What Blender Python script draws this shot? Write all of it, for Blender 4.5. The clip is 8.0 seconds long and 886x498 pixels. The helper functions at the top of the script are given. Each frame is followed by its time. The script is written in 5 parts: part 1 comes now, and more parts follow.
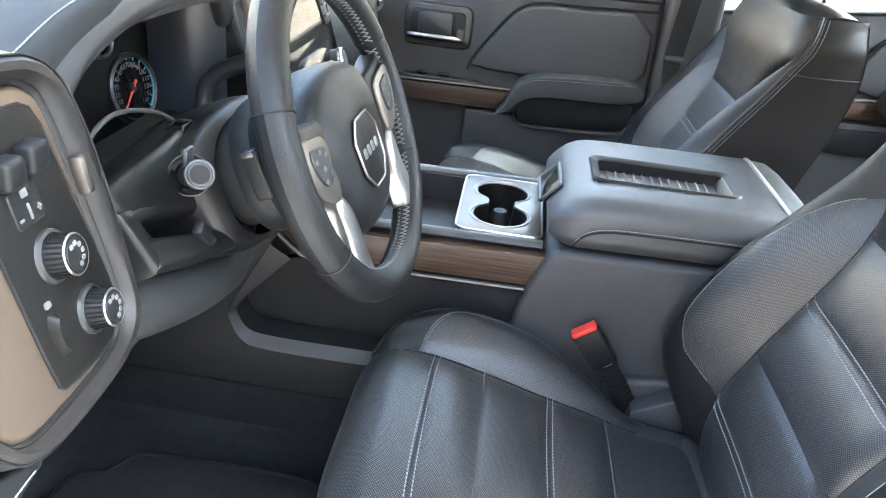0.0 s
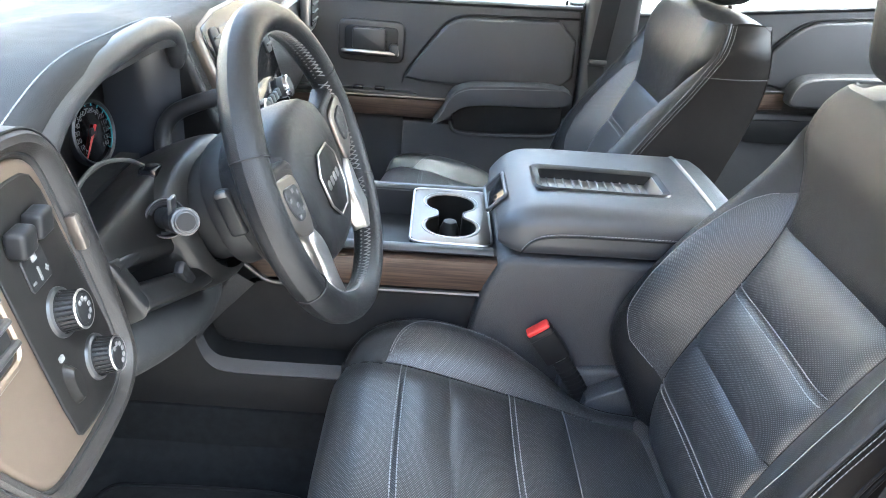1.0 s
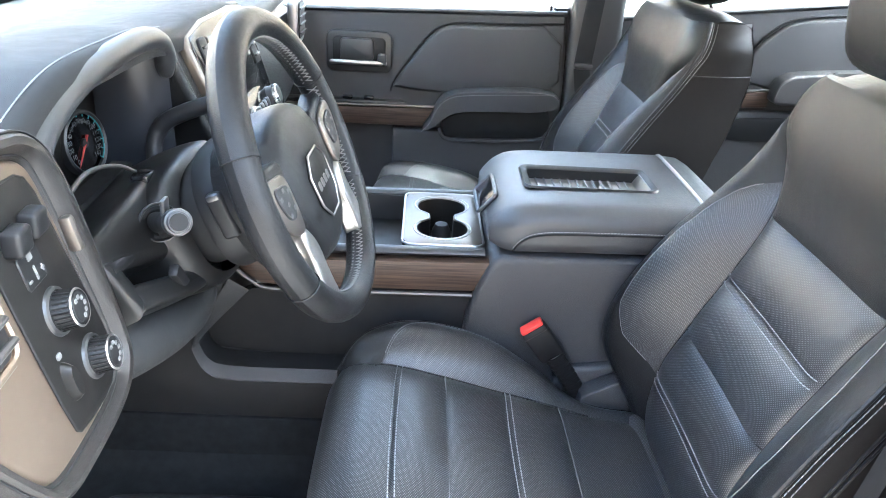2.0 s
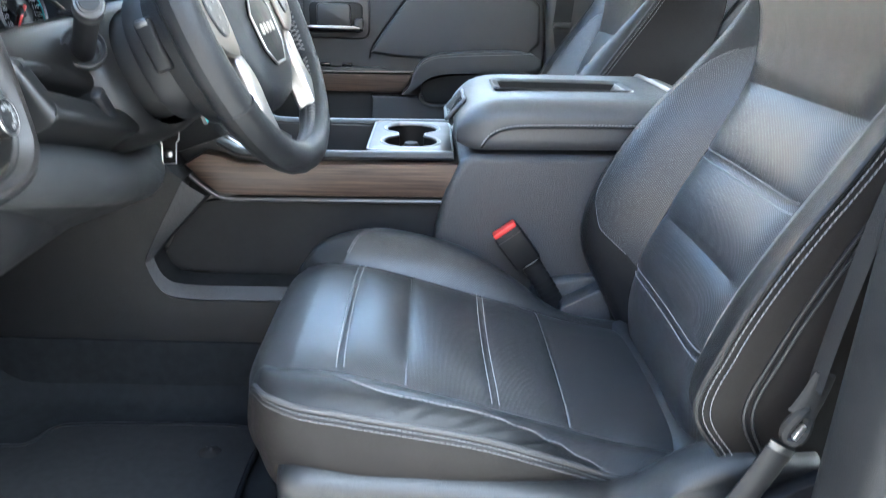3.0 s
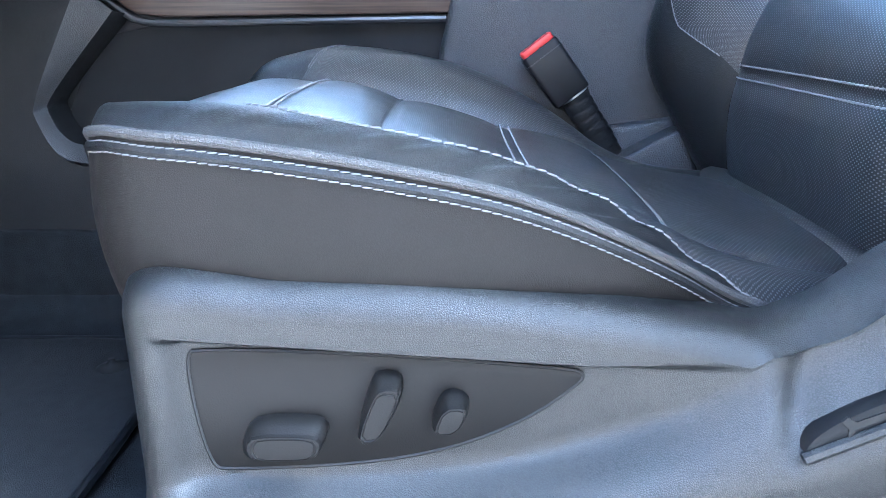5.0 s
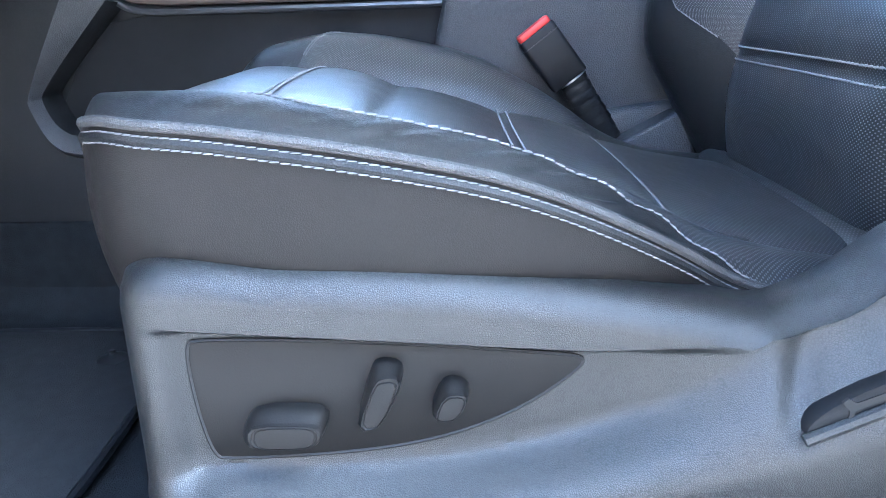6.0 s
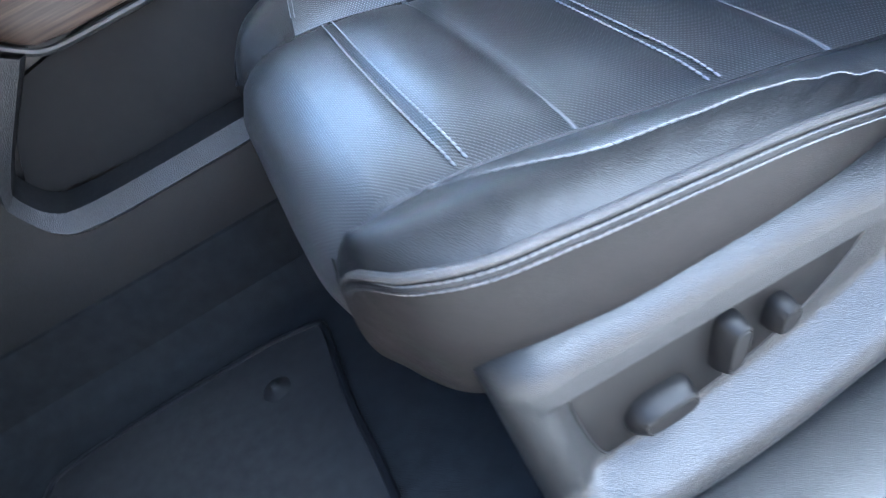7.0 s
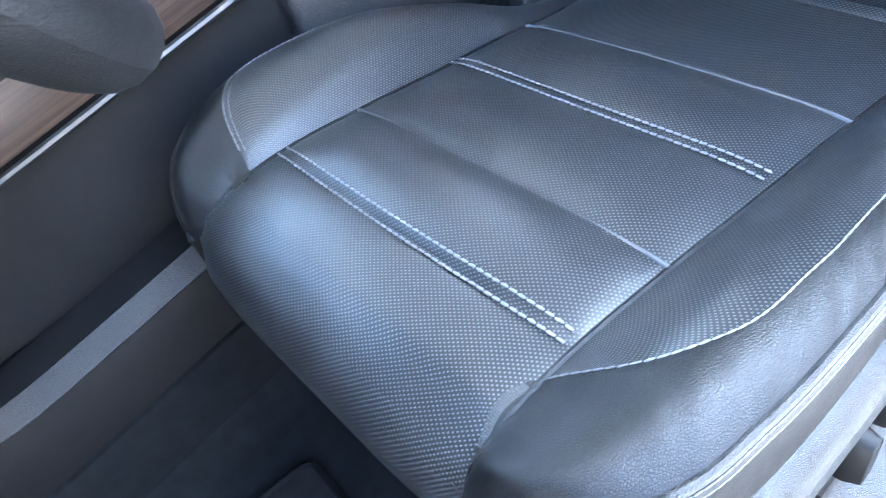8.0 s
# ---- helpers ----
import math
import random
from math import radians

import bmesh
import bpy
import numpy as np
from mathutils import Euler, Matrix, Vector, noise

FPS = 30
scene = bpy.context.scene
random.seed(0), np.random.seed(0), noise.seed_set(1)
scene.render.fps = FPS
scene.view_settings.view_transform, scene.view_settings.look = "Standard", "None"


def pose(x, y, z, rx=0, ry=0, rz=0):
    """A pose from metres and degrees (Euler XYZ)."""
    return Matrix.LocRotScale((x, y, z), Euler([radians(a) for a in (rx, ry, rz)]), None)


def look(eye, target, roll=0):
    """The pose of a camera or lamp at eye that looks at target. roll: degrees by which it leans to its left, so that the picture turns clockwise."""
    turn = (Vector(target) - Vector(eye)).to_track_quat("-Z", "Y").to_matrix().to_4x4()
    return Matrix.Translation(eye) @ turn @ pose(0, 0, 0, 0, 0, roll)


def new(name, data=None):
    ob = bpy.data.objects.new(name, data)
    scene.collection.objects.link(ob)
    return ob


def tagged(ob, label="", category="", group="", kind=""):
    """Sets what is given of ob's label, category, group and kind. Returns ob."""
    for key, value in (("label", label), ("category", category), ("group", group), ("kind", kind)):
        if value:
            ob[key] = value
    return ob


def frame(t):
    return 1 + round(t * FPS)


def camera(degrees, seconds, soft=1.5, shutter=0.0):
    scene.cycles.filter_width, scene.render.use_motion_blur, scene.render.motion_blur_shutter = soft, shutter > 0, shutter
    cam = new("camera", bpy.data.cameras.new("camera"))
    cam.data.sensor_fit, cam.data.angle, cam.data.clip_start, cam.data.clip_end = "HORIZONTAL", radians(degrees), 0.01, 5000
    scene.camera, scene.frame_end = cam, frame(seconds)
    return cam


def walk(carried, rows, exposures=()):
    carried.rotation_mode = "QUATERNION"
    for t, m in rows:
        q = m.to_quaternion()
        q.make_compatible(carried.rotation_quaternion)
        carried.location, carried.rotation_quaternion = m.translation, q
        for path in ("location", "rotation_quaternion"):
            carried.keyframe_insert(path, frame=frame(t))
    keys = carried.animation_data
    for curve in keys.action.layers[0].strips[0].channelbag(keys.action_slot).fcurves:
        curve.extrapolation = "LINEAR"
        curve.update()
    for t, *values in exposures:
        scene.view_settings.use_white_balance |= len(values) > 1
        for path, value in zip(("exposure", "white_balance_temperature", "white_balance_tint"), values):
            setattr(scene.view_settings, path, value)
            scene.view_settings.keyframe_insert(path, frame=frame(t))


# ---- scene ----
cam = camera(62.2, 8.0, soft=0.9, shutter=0.2)
PATH = [
    (0, (-0.089, -1.208, 1.548), (-0.202, 0.579, 0.658), 6.8),
    (0.5, (-0.105, -1.243, 1.583), (-0.098, 0.552, 0.702), 5.9),
    (1, (-0.124, -1.259, 1.598), (-0.062, 0.535, 0.717), 5.1),
    (2.5, (-0.104, -1.298, 1.555), (-0.039, 0.538, 0.764), 2.7),
    (3, (-0.045, -1.318, 1.33), (0.007, 0.553, 0.625), 1.8),
    (3.5, (-0.024, -1.206, 1.126), (-0.011, 0.69, 0.491), 1.0),
    (4, (-0.024, -1.096, 1.028), (-0.034, 0.81, 0.422), 0.6),
    (4.5, (-0.017, -1.064, 0.982), (-0.034, 0.842, 0.379), 0.0),
    (6, (-0.013, -1.058, 0.98), (-0.032, 0.837, 0.341), -1.1),
    (6.5, (-0.058, -1.06, 1.02), (-0.043, 0.715, 0.099), -11.2),
    (7, (-0.209, -0.955, 1.158), (-0.032, 0.585, -0.105), -26.9),
    (7.5, (-0.277, -0.82, 1.253), (0.056, 0.575, -0.141), -30.9),
    (8, (-0.247, -0.788, 1.238), (0.262, 0.519, -0.188), -28.6),
]
EXPOSURE = [(0, 4.8, 5250, -4), (1, 4.85, 5200, -4), (2.5, 4.98, 5100, -3), (3.0, 4.85, 4950, -6), (3.5, 5.18, 4550, -5), (4.5, 5.0, 4450, -3), (6, 5.0, 4450, -2), (7.0, 5.05, 4600, -2), (8, 5.45, 4500, -2)]
walk(cam, [(t, look(eye, target, roll)) for t, eye, target, roll in PATH], EXPOSURE)

# ---- light ----
SUN_ELEV, SUN_ROT = radians(55), radians(84)
world = bpy.data.worlds.new("sky")
scene.world = world
world.use_nodes = True
wn = world.node_tree
sky = wn.nodes.new("ShaderNodeTexSky")
sky.sky_type = 'NISHITA'
sky.sun_disc = False
sky.air_density, sky.dust_density, sky.ozone_density = 0.6, 9.0, 0.5
sky.sun_elevation = SUN_ELEV
sky.sun_rotation = SUN_ROT
wn.links.new(sky.outputs[0], wn.nodes["Background"].inputs[0])
wn.nodes["Background"].inputs[1].default_value = 0.15
sun_data = bpy.data.lights.new("sun", 'SUN')
sun_data.energy, sun_data.angle, sun_data.color = 2.6, radians(0.5), (1.0, 0.95, 0.89)
sun = new("sun", sun_data)
sun.matrix_world = look((5.7, 0.6, 8.2), (0, 0, 0))


# ---- materials ----
def material(name, color, rough=0.5, metal=0.0, spec=0.5, coat=0.0, vary=0.15, vscale=6.0, bump=0.0, bscale=300.0, btype='noise',
             bdist=0.001, rvary=0.1, cav=0.12, tint=None, soft=0.0, dots=(0.1, 0.1, 0.1)):
    m = bpy.data.materials.new(name)
    m.use_nodes = True
    nt = m.node_tree
    b = nt.nodes["Principled BSDF"]
    L = nt.links.new
    b.inputs["Metallic"].default_value = metal
    b.inputs["Specular IOR Level"].default_value = spec
    b.inputs["Coat Weight"].default_value = coat
    b.inputs["Coat Roughness"].default_value = 0.29
    tc = nt.nodes.new("ShaderNodeTexCoord")
    n1 = nt.nodes.new("ShaderNodeTexNoise")
    n1.inputs["Scale"].default_value, n1.inputs["Detail"].default_value = vscale, 6
    L(tc.outputs["Object"], n1.inputs["Vector"])
    ramp = nt.nodes.new("ShaderNodeMix")
    ramp.data_type = 'RGBA'
    c2 = tint or color
    ramp.inputs["A"].default_value = (*[max(0, c * (1 - vary)) for c in color], 1)
    ramp.inputs["B"].default_value = (*[min(1, c * (1 + vary)) for c in c2], 1)
    L(n1.outputs["Fac"], ramp.inputs["Factor"])
    L(ramp.outputs["Result"], b.inputs["Base Color"])
    mr = nt.nodes.new("ShaderNodeMapRange")
    mr.inputs["To Min"].default_value, mr.inputs["To Max"].default_value = max(0.02, rough - rvary), min(1, rough + rvary)
    n2 = nt.nodes.new("ShaderNodeTexNoise")
    n2.inputs["Scale"].default_value, n2.inputs["Detail"].default_value = vscale * 7, 4
    L(tc.outputs["Object"], n2.inputs["Vector"])
    L(n2.outputs["Fac"], mr.inputs["Value"])
    L(mr.outputs["Result"], b.inputs["Roughness"])

    def pit_shade(out, f0, f1, t0, t1):
        """Shade of the grain's pits, put into the colour: darker, duller than its crests."""
        dk = nt.nodes.new("ShaderNodeMapRange")
        dk.inputs["From Min"].default_value, dk.inputs["From Max"].default_value = f0, f1
        dk.inputs["To Min"].default_value, dk.inputs["To Max"].default_value = t0, t1
        L(out, dk.inputs["Value"])
        mm = nt.nodes.new("ShaderNodeMix")
        mm.data_type, mm.blend_type = 'RGBA', 'MULTIPLY'
        mm.inputs["Factor"].default_value = 1.0
        L(ramp.outputs["Result"], mm.inputs["A"])
        L(dk.outputs["Result"], mm.inputs["B"])
        L(mm.outputs["Result"], b.inputs["Base Color"])
        for slot, value in (("Specular IOR Level", spec), ("Coat Weight", coat)):
            k = nt.nodes.new("ShaderNodeMath")
            k.operation, k.use_clamp = 'MULTIPLY', True
            k.inputs[1].default_value = value
            L(dk.outputs["Result"], k.inputs[0])
            L(k.outputs[0], b.inputs[slot])
    if bump:
        bn = nt.nodes.new("ShaderNodeBump")
        bn.inputs["Strength"].default_value = bump
        bn.inputs["Distance"].default_value = bdist
        if btype == 'voronoi':
            v = nt.nodes.new("ShaderNodeTexVoronoi")
            v.feature = 'F1'
            v.inputs["Scale"].default_value = bscale
            L(tc.outputs["Object"], v.inputs["Vector"])
            bn.invert = True
            L(v.outputs["Distance"], bn.inputs["Height"])
            pit_shade(v.outputs["Distance"], 0.1, 0.65, 1 + cav, 1 - cav)
        elif btype == 'pebble':
            # rounded pebbles between soft valleys, a little uneven in size
            wp = nt.nodes.new("ShaderNodeTexNoise")
            wp.inputs["Scale"].default_value, wp.inputs["Detail"].default_value = bscale * 0.30, 1
            L(tc.outputs["Object"], wp.inputs["Vector"])
            ad = nt.nodes.new("ShaderNodeVectorMath")
            ad.operation = 'MULTIPLY_ADD'
            L(wp.outputs["Color"], ad.inputs[0])
            ad.inputs[1].default_value = (0.5 / bscale,) * 3
            L(tc.outputs["Object"], ad.inputs[2])
            v = nt.nodes.new("ShaderNodeTexVoronoi")
            v.feature = 'DISTANCE_TO_EDGE'
            v.inputs["Scale"].default_value = bscale * 0.85
            L(ad.outputs[0], v.inputs["Vector"])
            dome = nt.nodes.new("ShaderNodeMapRange")
            dome.interpolation_type = 'SMOOTHSTEP'
            dome.inputs["From Min"].default_value, dome.inputs["From Max"].default_value = -0.12, 0.34
            L(v.outputs["Distance"], dome.inputs["Value"])
            L(dome.outputs["Result"], bn.inputs["Height"])
            pit_shade(dome.outputs["Result"], 0.15, 0.75, 1 - 2.2 * cav, 1 + cav)
        elif btype == 'mesh':
            # staggered rows of fine pale cells, on the surface's own metres
            sep = nt.nodes.new("ShaderNodeSeparateXYZ")
            L(tc.outputs["UV"], sep.inputs[0])

            def wave(out, k):
                a = nt.nodes.new("ShaderNodeMath")
                a.operation = 'MULTIPLY'
                L(out, a.inputs[0])
                a.inputs[1].default_value = k
                s = nt.nodes.new("ShaderNodeMath")
                s.operation = 'SINE'
                L(a.outputs[0], s.inputs[0])
                return s.outputs[0]
            su = wave(sep.outputs[0], 6.2832 / bscale)
            sv = wave(sep.outputs[1], 6.2832 / (bscale * 1.3))
            mu = nt.nodes.new("ShaderNodeMath")
            mu.operation = 'MULTIPLY'
            L(su, mu.inputs[0])
            L(sv, mu.inputs[1])
            dot = nt.nodes.new("ShaderNodeMapRange")
            dot.interpolation_type = 'SMOOTHSTEP'
            dot.inputs["From Min"].default_value, dot.inputs["From Max"].default_value = 0.34, 0.78
            L(mu.outputs[0], dot.inputs["Value"])
            L(dot.outputs["Result"], bn.inputs["Height"])
            # pale backing shows in every perforation
            pale = nt.nodes.new("ShaderNodeMix")
            pale.data_type = 'RGBA'
            pale.inputs["B"].default_value = (*dots, 1)
            L(dot.outputs["Result"], pale.inputs["Factor"])
            L(ramp.outputs["Result"], pale.inputs["A"])
            L(pale.outputs["Result"], b.inputs["Base Color"])
        elif btype == 'wood':
            mp = nt.nodes.new("ShaderNodeMapping")
            mp.inputs["Scale"].default_value = (6, 220, 220)
            L(tc.outputs["Object"], mp.inputs["Vector"])
            nn = nt.nodes.new("ShaderNodeTexNoise")
            nn.inputs["Scale"].default_value, nn.inputs["Detail"].default_value = 1.6, 8
            L(mp.outputs[0], nn.inputs["Vector"])
            rr = nt.nodes.new("ShaderNodeMapRange")
            rr.inputs["From Min"].default_value, rr.inputs["From Max"].default_value = 0.35, 0.65
            L(nn.outputs["Fac"], rr.inputs["Value"])
            L(rr.outputs["Result"], ramp.inputs["Factor"])
            L(nn.outputs["Fac"], bn.inputs["Height"])
        else:
            nn = nt.nodes.new("ShaderNodeTexNoise")
            nn.inputs["Scale"].default_value, nn.inputs["Detail"].default_value = bscale, 3
            L(tc.outputs["Object"], nn.inputs["Vector"])
            L(nn.outputs["Fac"], bn.inputs["Height"])
        L(bn.outputs["Normal"], b.inputs["Normal"])
        if soft:
            # slow unevenness and fine creases of a stretched skin
            wv = nt.nodes.new("ShaderNodeTexNoise")
            wv.inputs["Scale"].default_value, wv.inputs["Detail"].default_value, wv.inputs["Distortion"].default_value = 26, 3, 0.8
            L(tc.outputs["Object"], wv.inputs["Vector"])
            b2 = nt.nodes.new("ShaderNodeBump")
            b2.inputs["Strength"].default_value, b2.inputs["Distance"].default_value = soft, 0.006
            L(wv.outputs["Fac"], b2.inputs["Height"])
            L(b2.outputs["Normal"], bn.inputs["Normal"])
    return m


LEATHER = material("black leather", (0.0095, 0.0096, 0.0100), 0.37, spec=0.24, coat=0.05, rvary=0.08, vary=0.25, bump=0.4, bscale=800, bdist=0.0004, cav=0.08, btype='pebble', soft=0.045)
SIDE = material("vinyl seat side", (0.01103, 0.009968, 0.009232), 0.42, spec=0.10, vary=0.25, vscale=9, bump=0.22, bscale=900, bdist=0.0004, cav=0.05, btype='pebble', soft=0.10)
# worn edge whose pale grey also holds the leather's sheen as colour
WORN = material("worn leather edge with sheen tone", (0.030, 0.029, 0.029), 0.5, vary=0.4, vscale=90, bump=0.9, bscale=1100, bdist=0.0006, btype='voronoi')
MESH = material("perforated leather", (0.0105, 0.0108, 0.0115), 0.39, spec=0.37, coat=0.19, rvary=0.05, vary=0.2, bump=0.5, bscale=0.0031, bdist=0.0005, btype='mesh', soft=0.10, dots=(0.095, 0.097, 0.102))
GRAIN = material("grained plastic", (0.0085, 0.0087, 0.0090), 0.36, spec=0.45, vary=0.1, rvary=0.03, bump=0.45, bscale=980, bdist=0.0004, cav=0.13, btype='pebble')
PEDESTAL = material("grey console plastic", (0.03291, 0.03374, 0.0362), 0.45, vary=0.12, bump=0.6, bscale=520, bdist=0.0006, cav=0.10, btype='pebble')
RECESS = material("matt recess lining", (0.0126, 0.01296, 0.0138), 0.7, spec=0.15, vary=0.35, vscale=14, bump=0.2, bscale=900)
FRAME = material("grey frame plastic", (0.02714, 0.02777, 0.02967), 0.48, vary=0.12, bump=0.5, bscale=520, bdist=0.0006, cav=0.10, btype='pebble')
DOORP = material("door trim plastic", (0.0364, 0.0371, 0.0392), 0.5, spec=0.35, vary=0.12, bump=0.5, bscale=560, bdist=0.0006, cav=0.08, btype='pebble')
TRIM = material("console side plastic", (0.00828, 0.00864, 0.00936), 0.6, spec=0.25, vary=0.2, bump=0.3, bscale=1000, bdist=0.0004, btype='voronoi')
PLAST = material("satin plastic", (0.02218, 0.02218, 0.02279), 0.40, bump=0.15, bscale=900)
PANEL = material("switch panel plastic", (0.00729, 0.006806, 0.006379), 0.45, spec=0.14, bump=0.1, bscale=900)
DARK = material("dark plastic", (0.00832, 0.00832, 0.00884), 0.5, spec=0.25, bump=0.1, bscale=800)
CARPET = material("black carpet", (0.0128, 0.01382, 0.0151), 0.95, spec=0.03, vary=0.5, vscale=60, bump=1.0, bscale=900)
MATCARPET = material("mat carpet", (0.01688, 0.01735, 0.01826), 0.95, spec=0.03, vary=0.4, vscale=80, bump=1.0, bscale=1000)
WOOD = material("dark wood", (0.0384, 0.0248, 0.0172), 0.42, spec=0.35, rvary=0.06, vary=0.35, bump=0.15, btype='wood', tint=(0.050, 0.0335, 0.0245))
SATIN = material("satin silver", (0.32, 0.308, 0.296), 0.34, metal=1.0, rvary=0.04, vary=0.05)
BRONZE = material("warm silver trim", (0.165, 0.147, 0.128), 0.38, metal=0.85, rvary=0.06, vary=0.06, bump=0.05, bscale=900)
BEZEL = material("bronze bezel", (0.175, 0.138, 0.105), 0.42, metal=0.8, vary=0.06, bump=0.05, bscale=900)
STRIP = material("dull metal strip", (0.11, 0.11, 0.112), 0.48, metal=1.0, vary=0.05)
SOFT = material("soft dash skin", (0.022, 0.0225, 0.023), 0.58, spec=0.14, vary=0.15, bump=0.4, bscale=700, bdist=0.0004, cav=0.06, btype='pebble')
CHROME = material("chrome", (0.8, 0.8, 0.8), 0.1, metal=1.0, vary=0.02, rvary=0.04)
GLOSS = material("gloss black", (0.008, 0.008, 0.009), 0.08, rvary=0.03)
THREAD = material("light grey thread", (0.135, 0.135, 0.138), 0.75, vary=0.1)
RED = material("red plastic", (0.50, 0.03, 0.025), 0.4)
RUBBER = material("rubber", (0.012, 0.012, 0.012), 0.6, spec=0.2)
COLUMN = material("column plastic", (0.007254, 0.007074, 0.006832), 0.38, spec=0.35, rvary=0.05, bump=0.1, bscale=900)
STEEL = material("steel", (0.5, 0.5, 0.5), 0.34, metal=1.0, rvary=0.04)
# the blue-grey base colour stands in for light reflected in the cluster lens
CLUSTER = material("cluster plastic with reflection tint", (0.02604, 0.02951, 0.03689), 0.32, rvary=0.03, coat=0.5)
SEAM = material("grey seam thread", (0.1944, 0.198, 0.2052), 0.75, vary=0.1)
VINYL = material("soft vinyl", (0.03507, 0.03623, 0.03857), 0.42, rvary=0.05, coat=0.15, vary=0.15, bump=0.4, bscale=900, bdist=0.0005, btype='voronoi')
COVER = material("belt cover plastic", (0.006, 0.0064, 0.0076), 0.45, spec=0.12, vary=0.15, bump=0.1, bscale=900)
RIM = material("brown-black rim leather", (0.016, 0.0145, 0.0135), 0.40, spec=0.32, vary=0.2, bump=0.35, bscale=800, bdist=0.0004, cav=0.08, btype='pebble')
RIB = material("ribbed grey lining", (0.16, 0.16, 0.165), 0.5, vary=0.1)
CORD = material("grey seam cord", (0.085, 0.087, 0.09), 0.6, vary=0.15, bump=0.5, bscale=1500)
CROSS = material("pale cross thread", (0.144, 0.144, 0.1418), 0.8, vary=0.1)
WEB = material("belt webbing", (0.012, 0.012, 0.0125), 0.8, spec=0.15, bump=0.6, bscale=900)
WHITE = material("white print", (0.1134, 0.1134, 0.1134), 0.5, vary=0.03)
TEAL = material("teal print", (0.1, 0.45, 0.5), 0.5, vary=0.03)
HEAD = material("headliner", (0.78, 0.75, 0.70), 0.95, vary=0.05, bump=0.4, bscale=500)
CONCRETE = material("concrete", (0.20, 0.178, 0.160), 0.9, vary=0.15, vscale=1.5, bump=0.4, bscale=60)
JOINT = material("joint filler", (0.10, 0.09, 0.08), 0.95)
PAINT = material("body paint", (0.03, 0.03, 0.035), 0.34, coat=1.0, rvary=0.03)
glass = bpy.data.materials.new("glass")
glass.use_nodes = True
gb = glass.node_tree.nodes["Principled BSDF"]
gb.inputs["Transmission Weight"].default_value, gb.inputs["Roughness"].default_value, gb.inputs["IOR"].default_value = 1.0, 0.0, 1.02
gb.inputs["Base Color"].default_value = (0.93, 0.97, 0.95, 1)


# ---- builders ----
WORLD_OF = {}


def thing(name, at, label, category, group="", kind=""):
    ob = new(name)
    ob.empty_display_size = 0.05
    ob.location = at
    WORLD_OF[ob] = Matrix.Translation(at)
    return tagged(ob, label, category, group, kind)


def part(name, bm, mat, parent=None, label="", smooth=True, recalc=True, auto=40):
    """Links a bmesh, in world metres, as one mesh object under parent."""
    if recalc:
        bmesh.ops.recalc_face_normals(bm, faces=bm.faces)
    me = bpy.data.meshes.new(name)
    if smooth:
        for f in bm.faces:
            f.smooth = True
        for e in bm.edges:
            if len(e.link_faces) == 2 and e.calc_face_angle(0) > radians(auto):
                e.smooth = False
    bm.to_mesh(me)
    bm.free()
    me.materials.append(mat)
    ob = new(name, me)
    if parent is not None:
        ob.parent = parent
        ob.matrix_parent_inverse = WORLD_OF.get(parent, Matrix()).inverted()
    if label:
        tagged(ob, label)
    return ob


def solid(name, bm, mat, label, category, kind="", group=""):
    ob = part(name, bm, mat)
    return tagged(ob, label, category, group, kind)


def grid(P, close=False):
    """A sheet through an n x m array of points, with UVs in metres."""
    P = np.asarray(P, float)
    n, m, _ = P.shape
    bm = bmesh.new()
    V = [[bm.verts.new(P[i, j]) for j in range(m)] for i in range(n)]
    uv = bm.loops.layers.uv.new("uv")
    du = np.zeros((n, m))
    dv = np.zeros((n, m))
    du[1:] = np.cumsum(np.linalg.norm(np.diff(P, axis=0), axis=2).mean(axis=1))[:, None]
    mid = P[n // 2]
    dv[:, 1:] = np.cumsum(np.linalg.norm(np.diff(mid, axis=0), axis=1))[None, :]
    for i in range(n - 1):
        for j in range(m - (0 if close else 1)):
            k = (j + 1) % m
            try:
                f = bm.faces.new((V[i][j], V[i + 1][j], V[i + 1][k], V[i][k]))
            except ValueError:
                continue
            for loop, (a, b) in zip(f.loops, ((i, j), (i + 1, j), (i + 1, k), (i, k))):
                loop[uv].uv = (du[a, b], dv[a, b])
    return bm


def resample(pts, step):
    pts = np.asarray(pts, float)
    d = np.r_[0, np.cumsum(np.linalg.norm(np.diff(pts, axis=0), axis=1))]
    k = max(2, int(d[-1] / step) + 1)
    s = np.linspace(0, d[-1], k)
    return np.stack([np.interp(s, d, pts[:, i]) for i in range(3)], 1)


def smoothed(pts, times=2, closed=False):
    """Chaikin's corner cutting."""
    pts = [np.array(p, float) for p in pts]
    for _ in range(times):
        out = []
        n = len(pts)
        for i in range(n if closed else n - 1):
            a, b = pts[i], pts[(i + 1) % n]
            out += [a * 0.75 + b * 0.25, a * 0.25 + b * 0.75]
        if not closed:
            out = [pts[0]] + out + [pts[-1]]
        pts = out
    return np.array(pts)


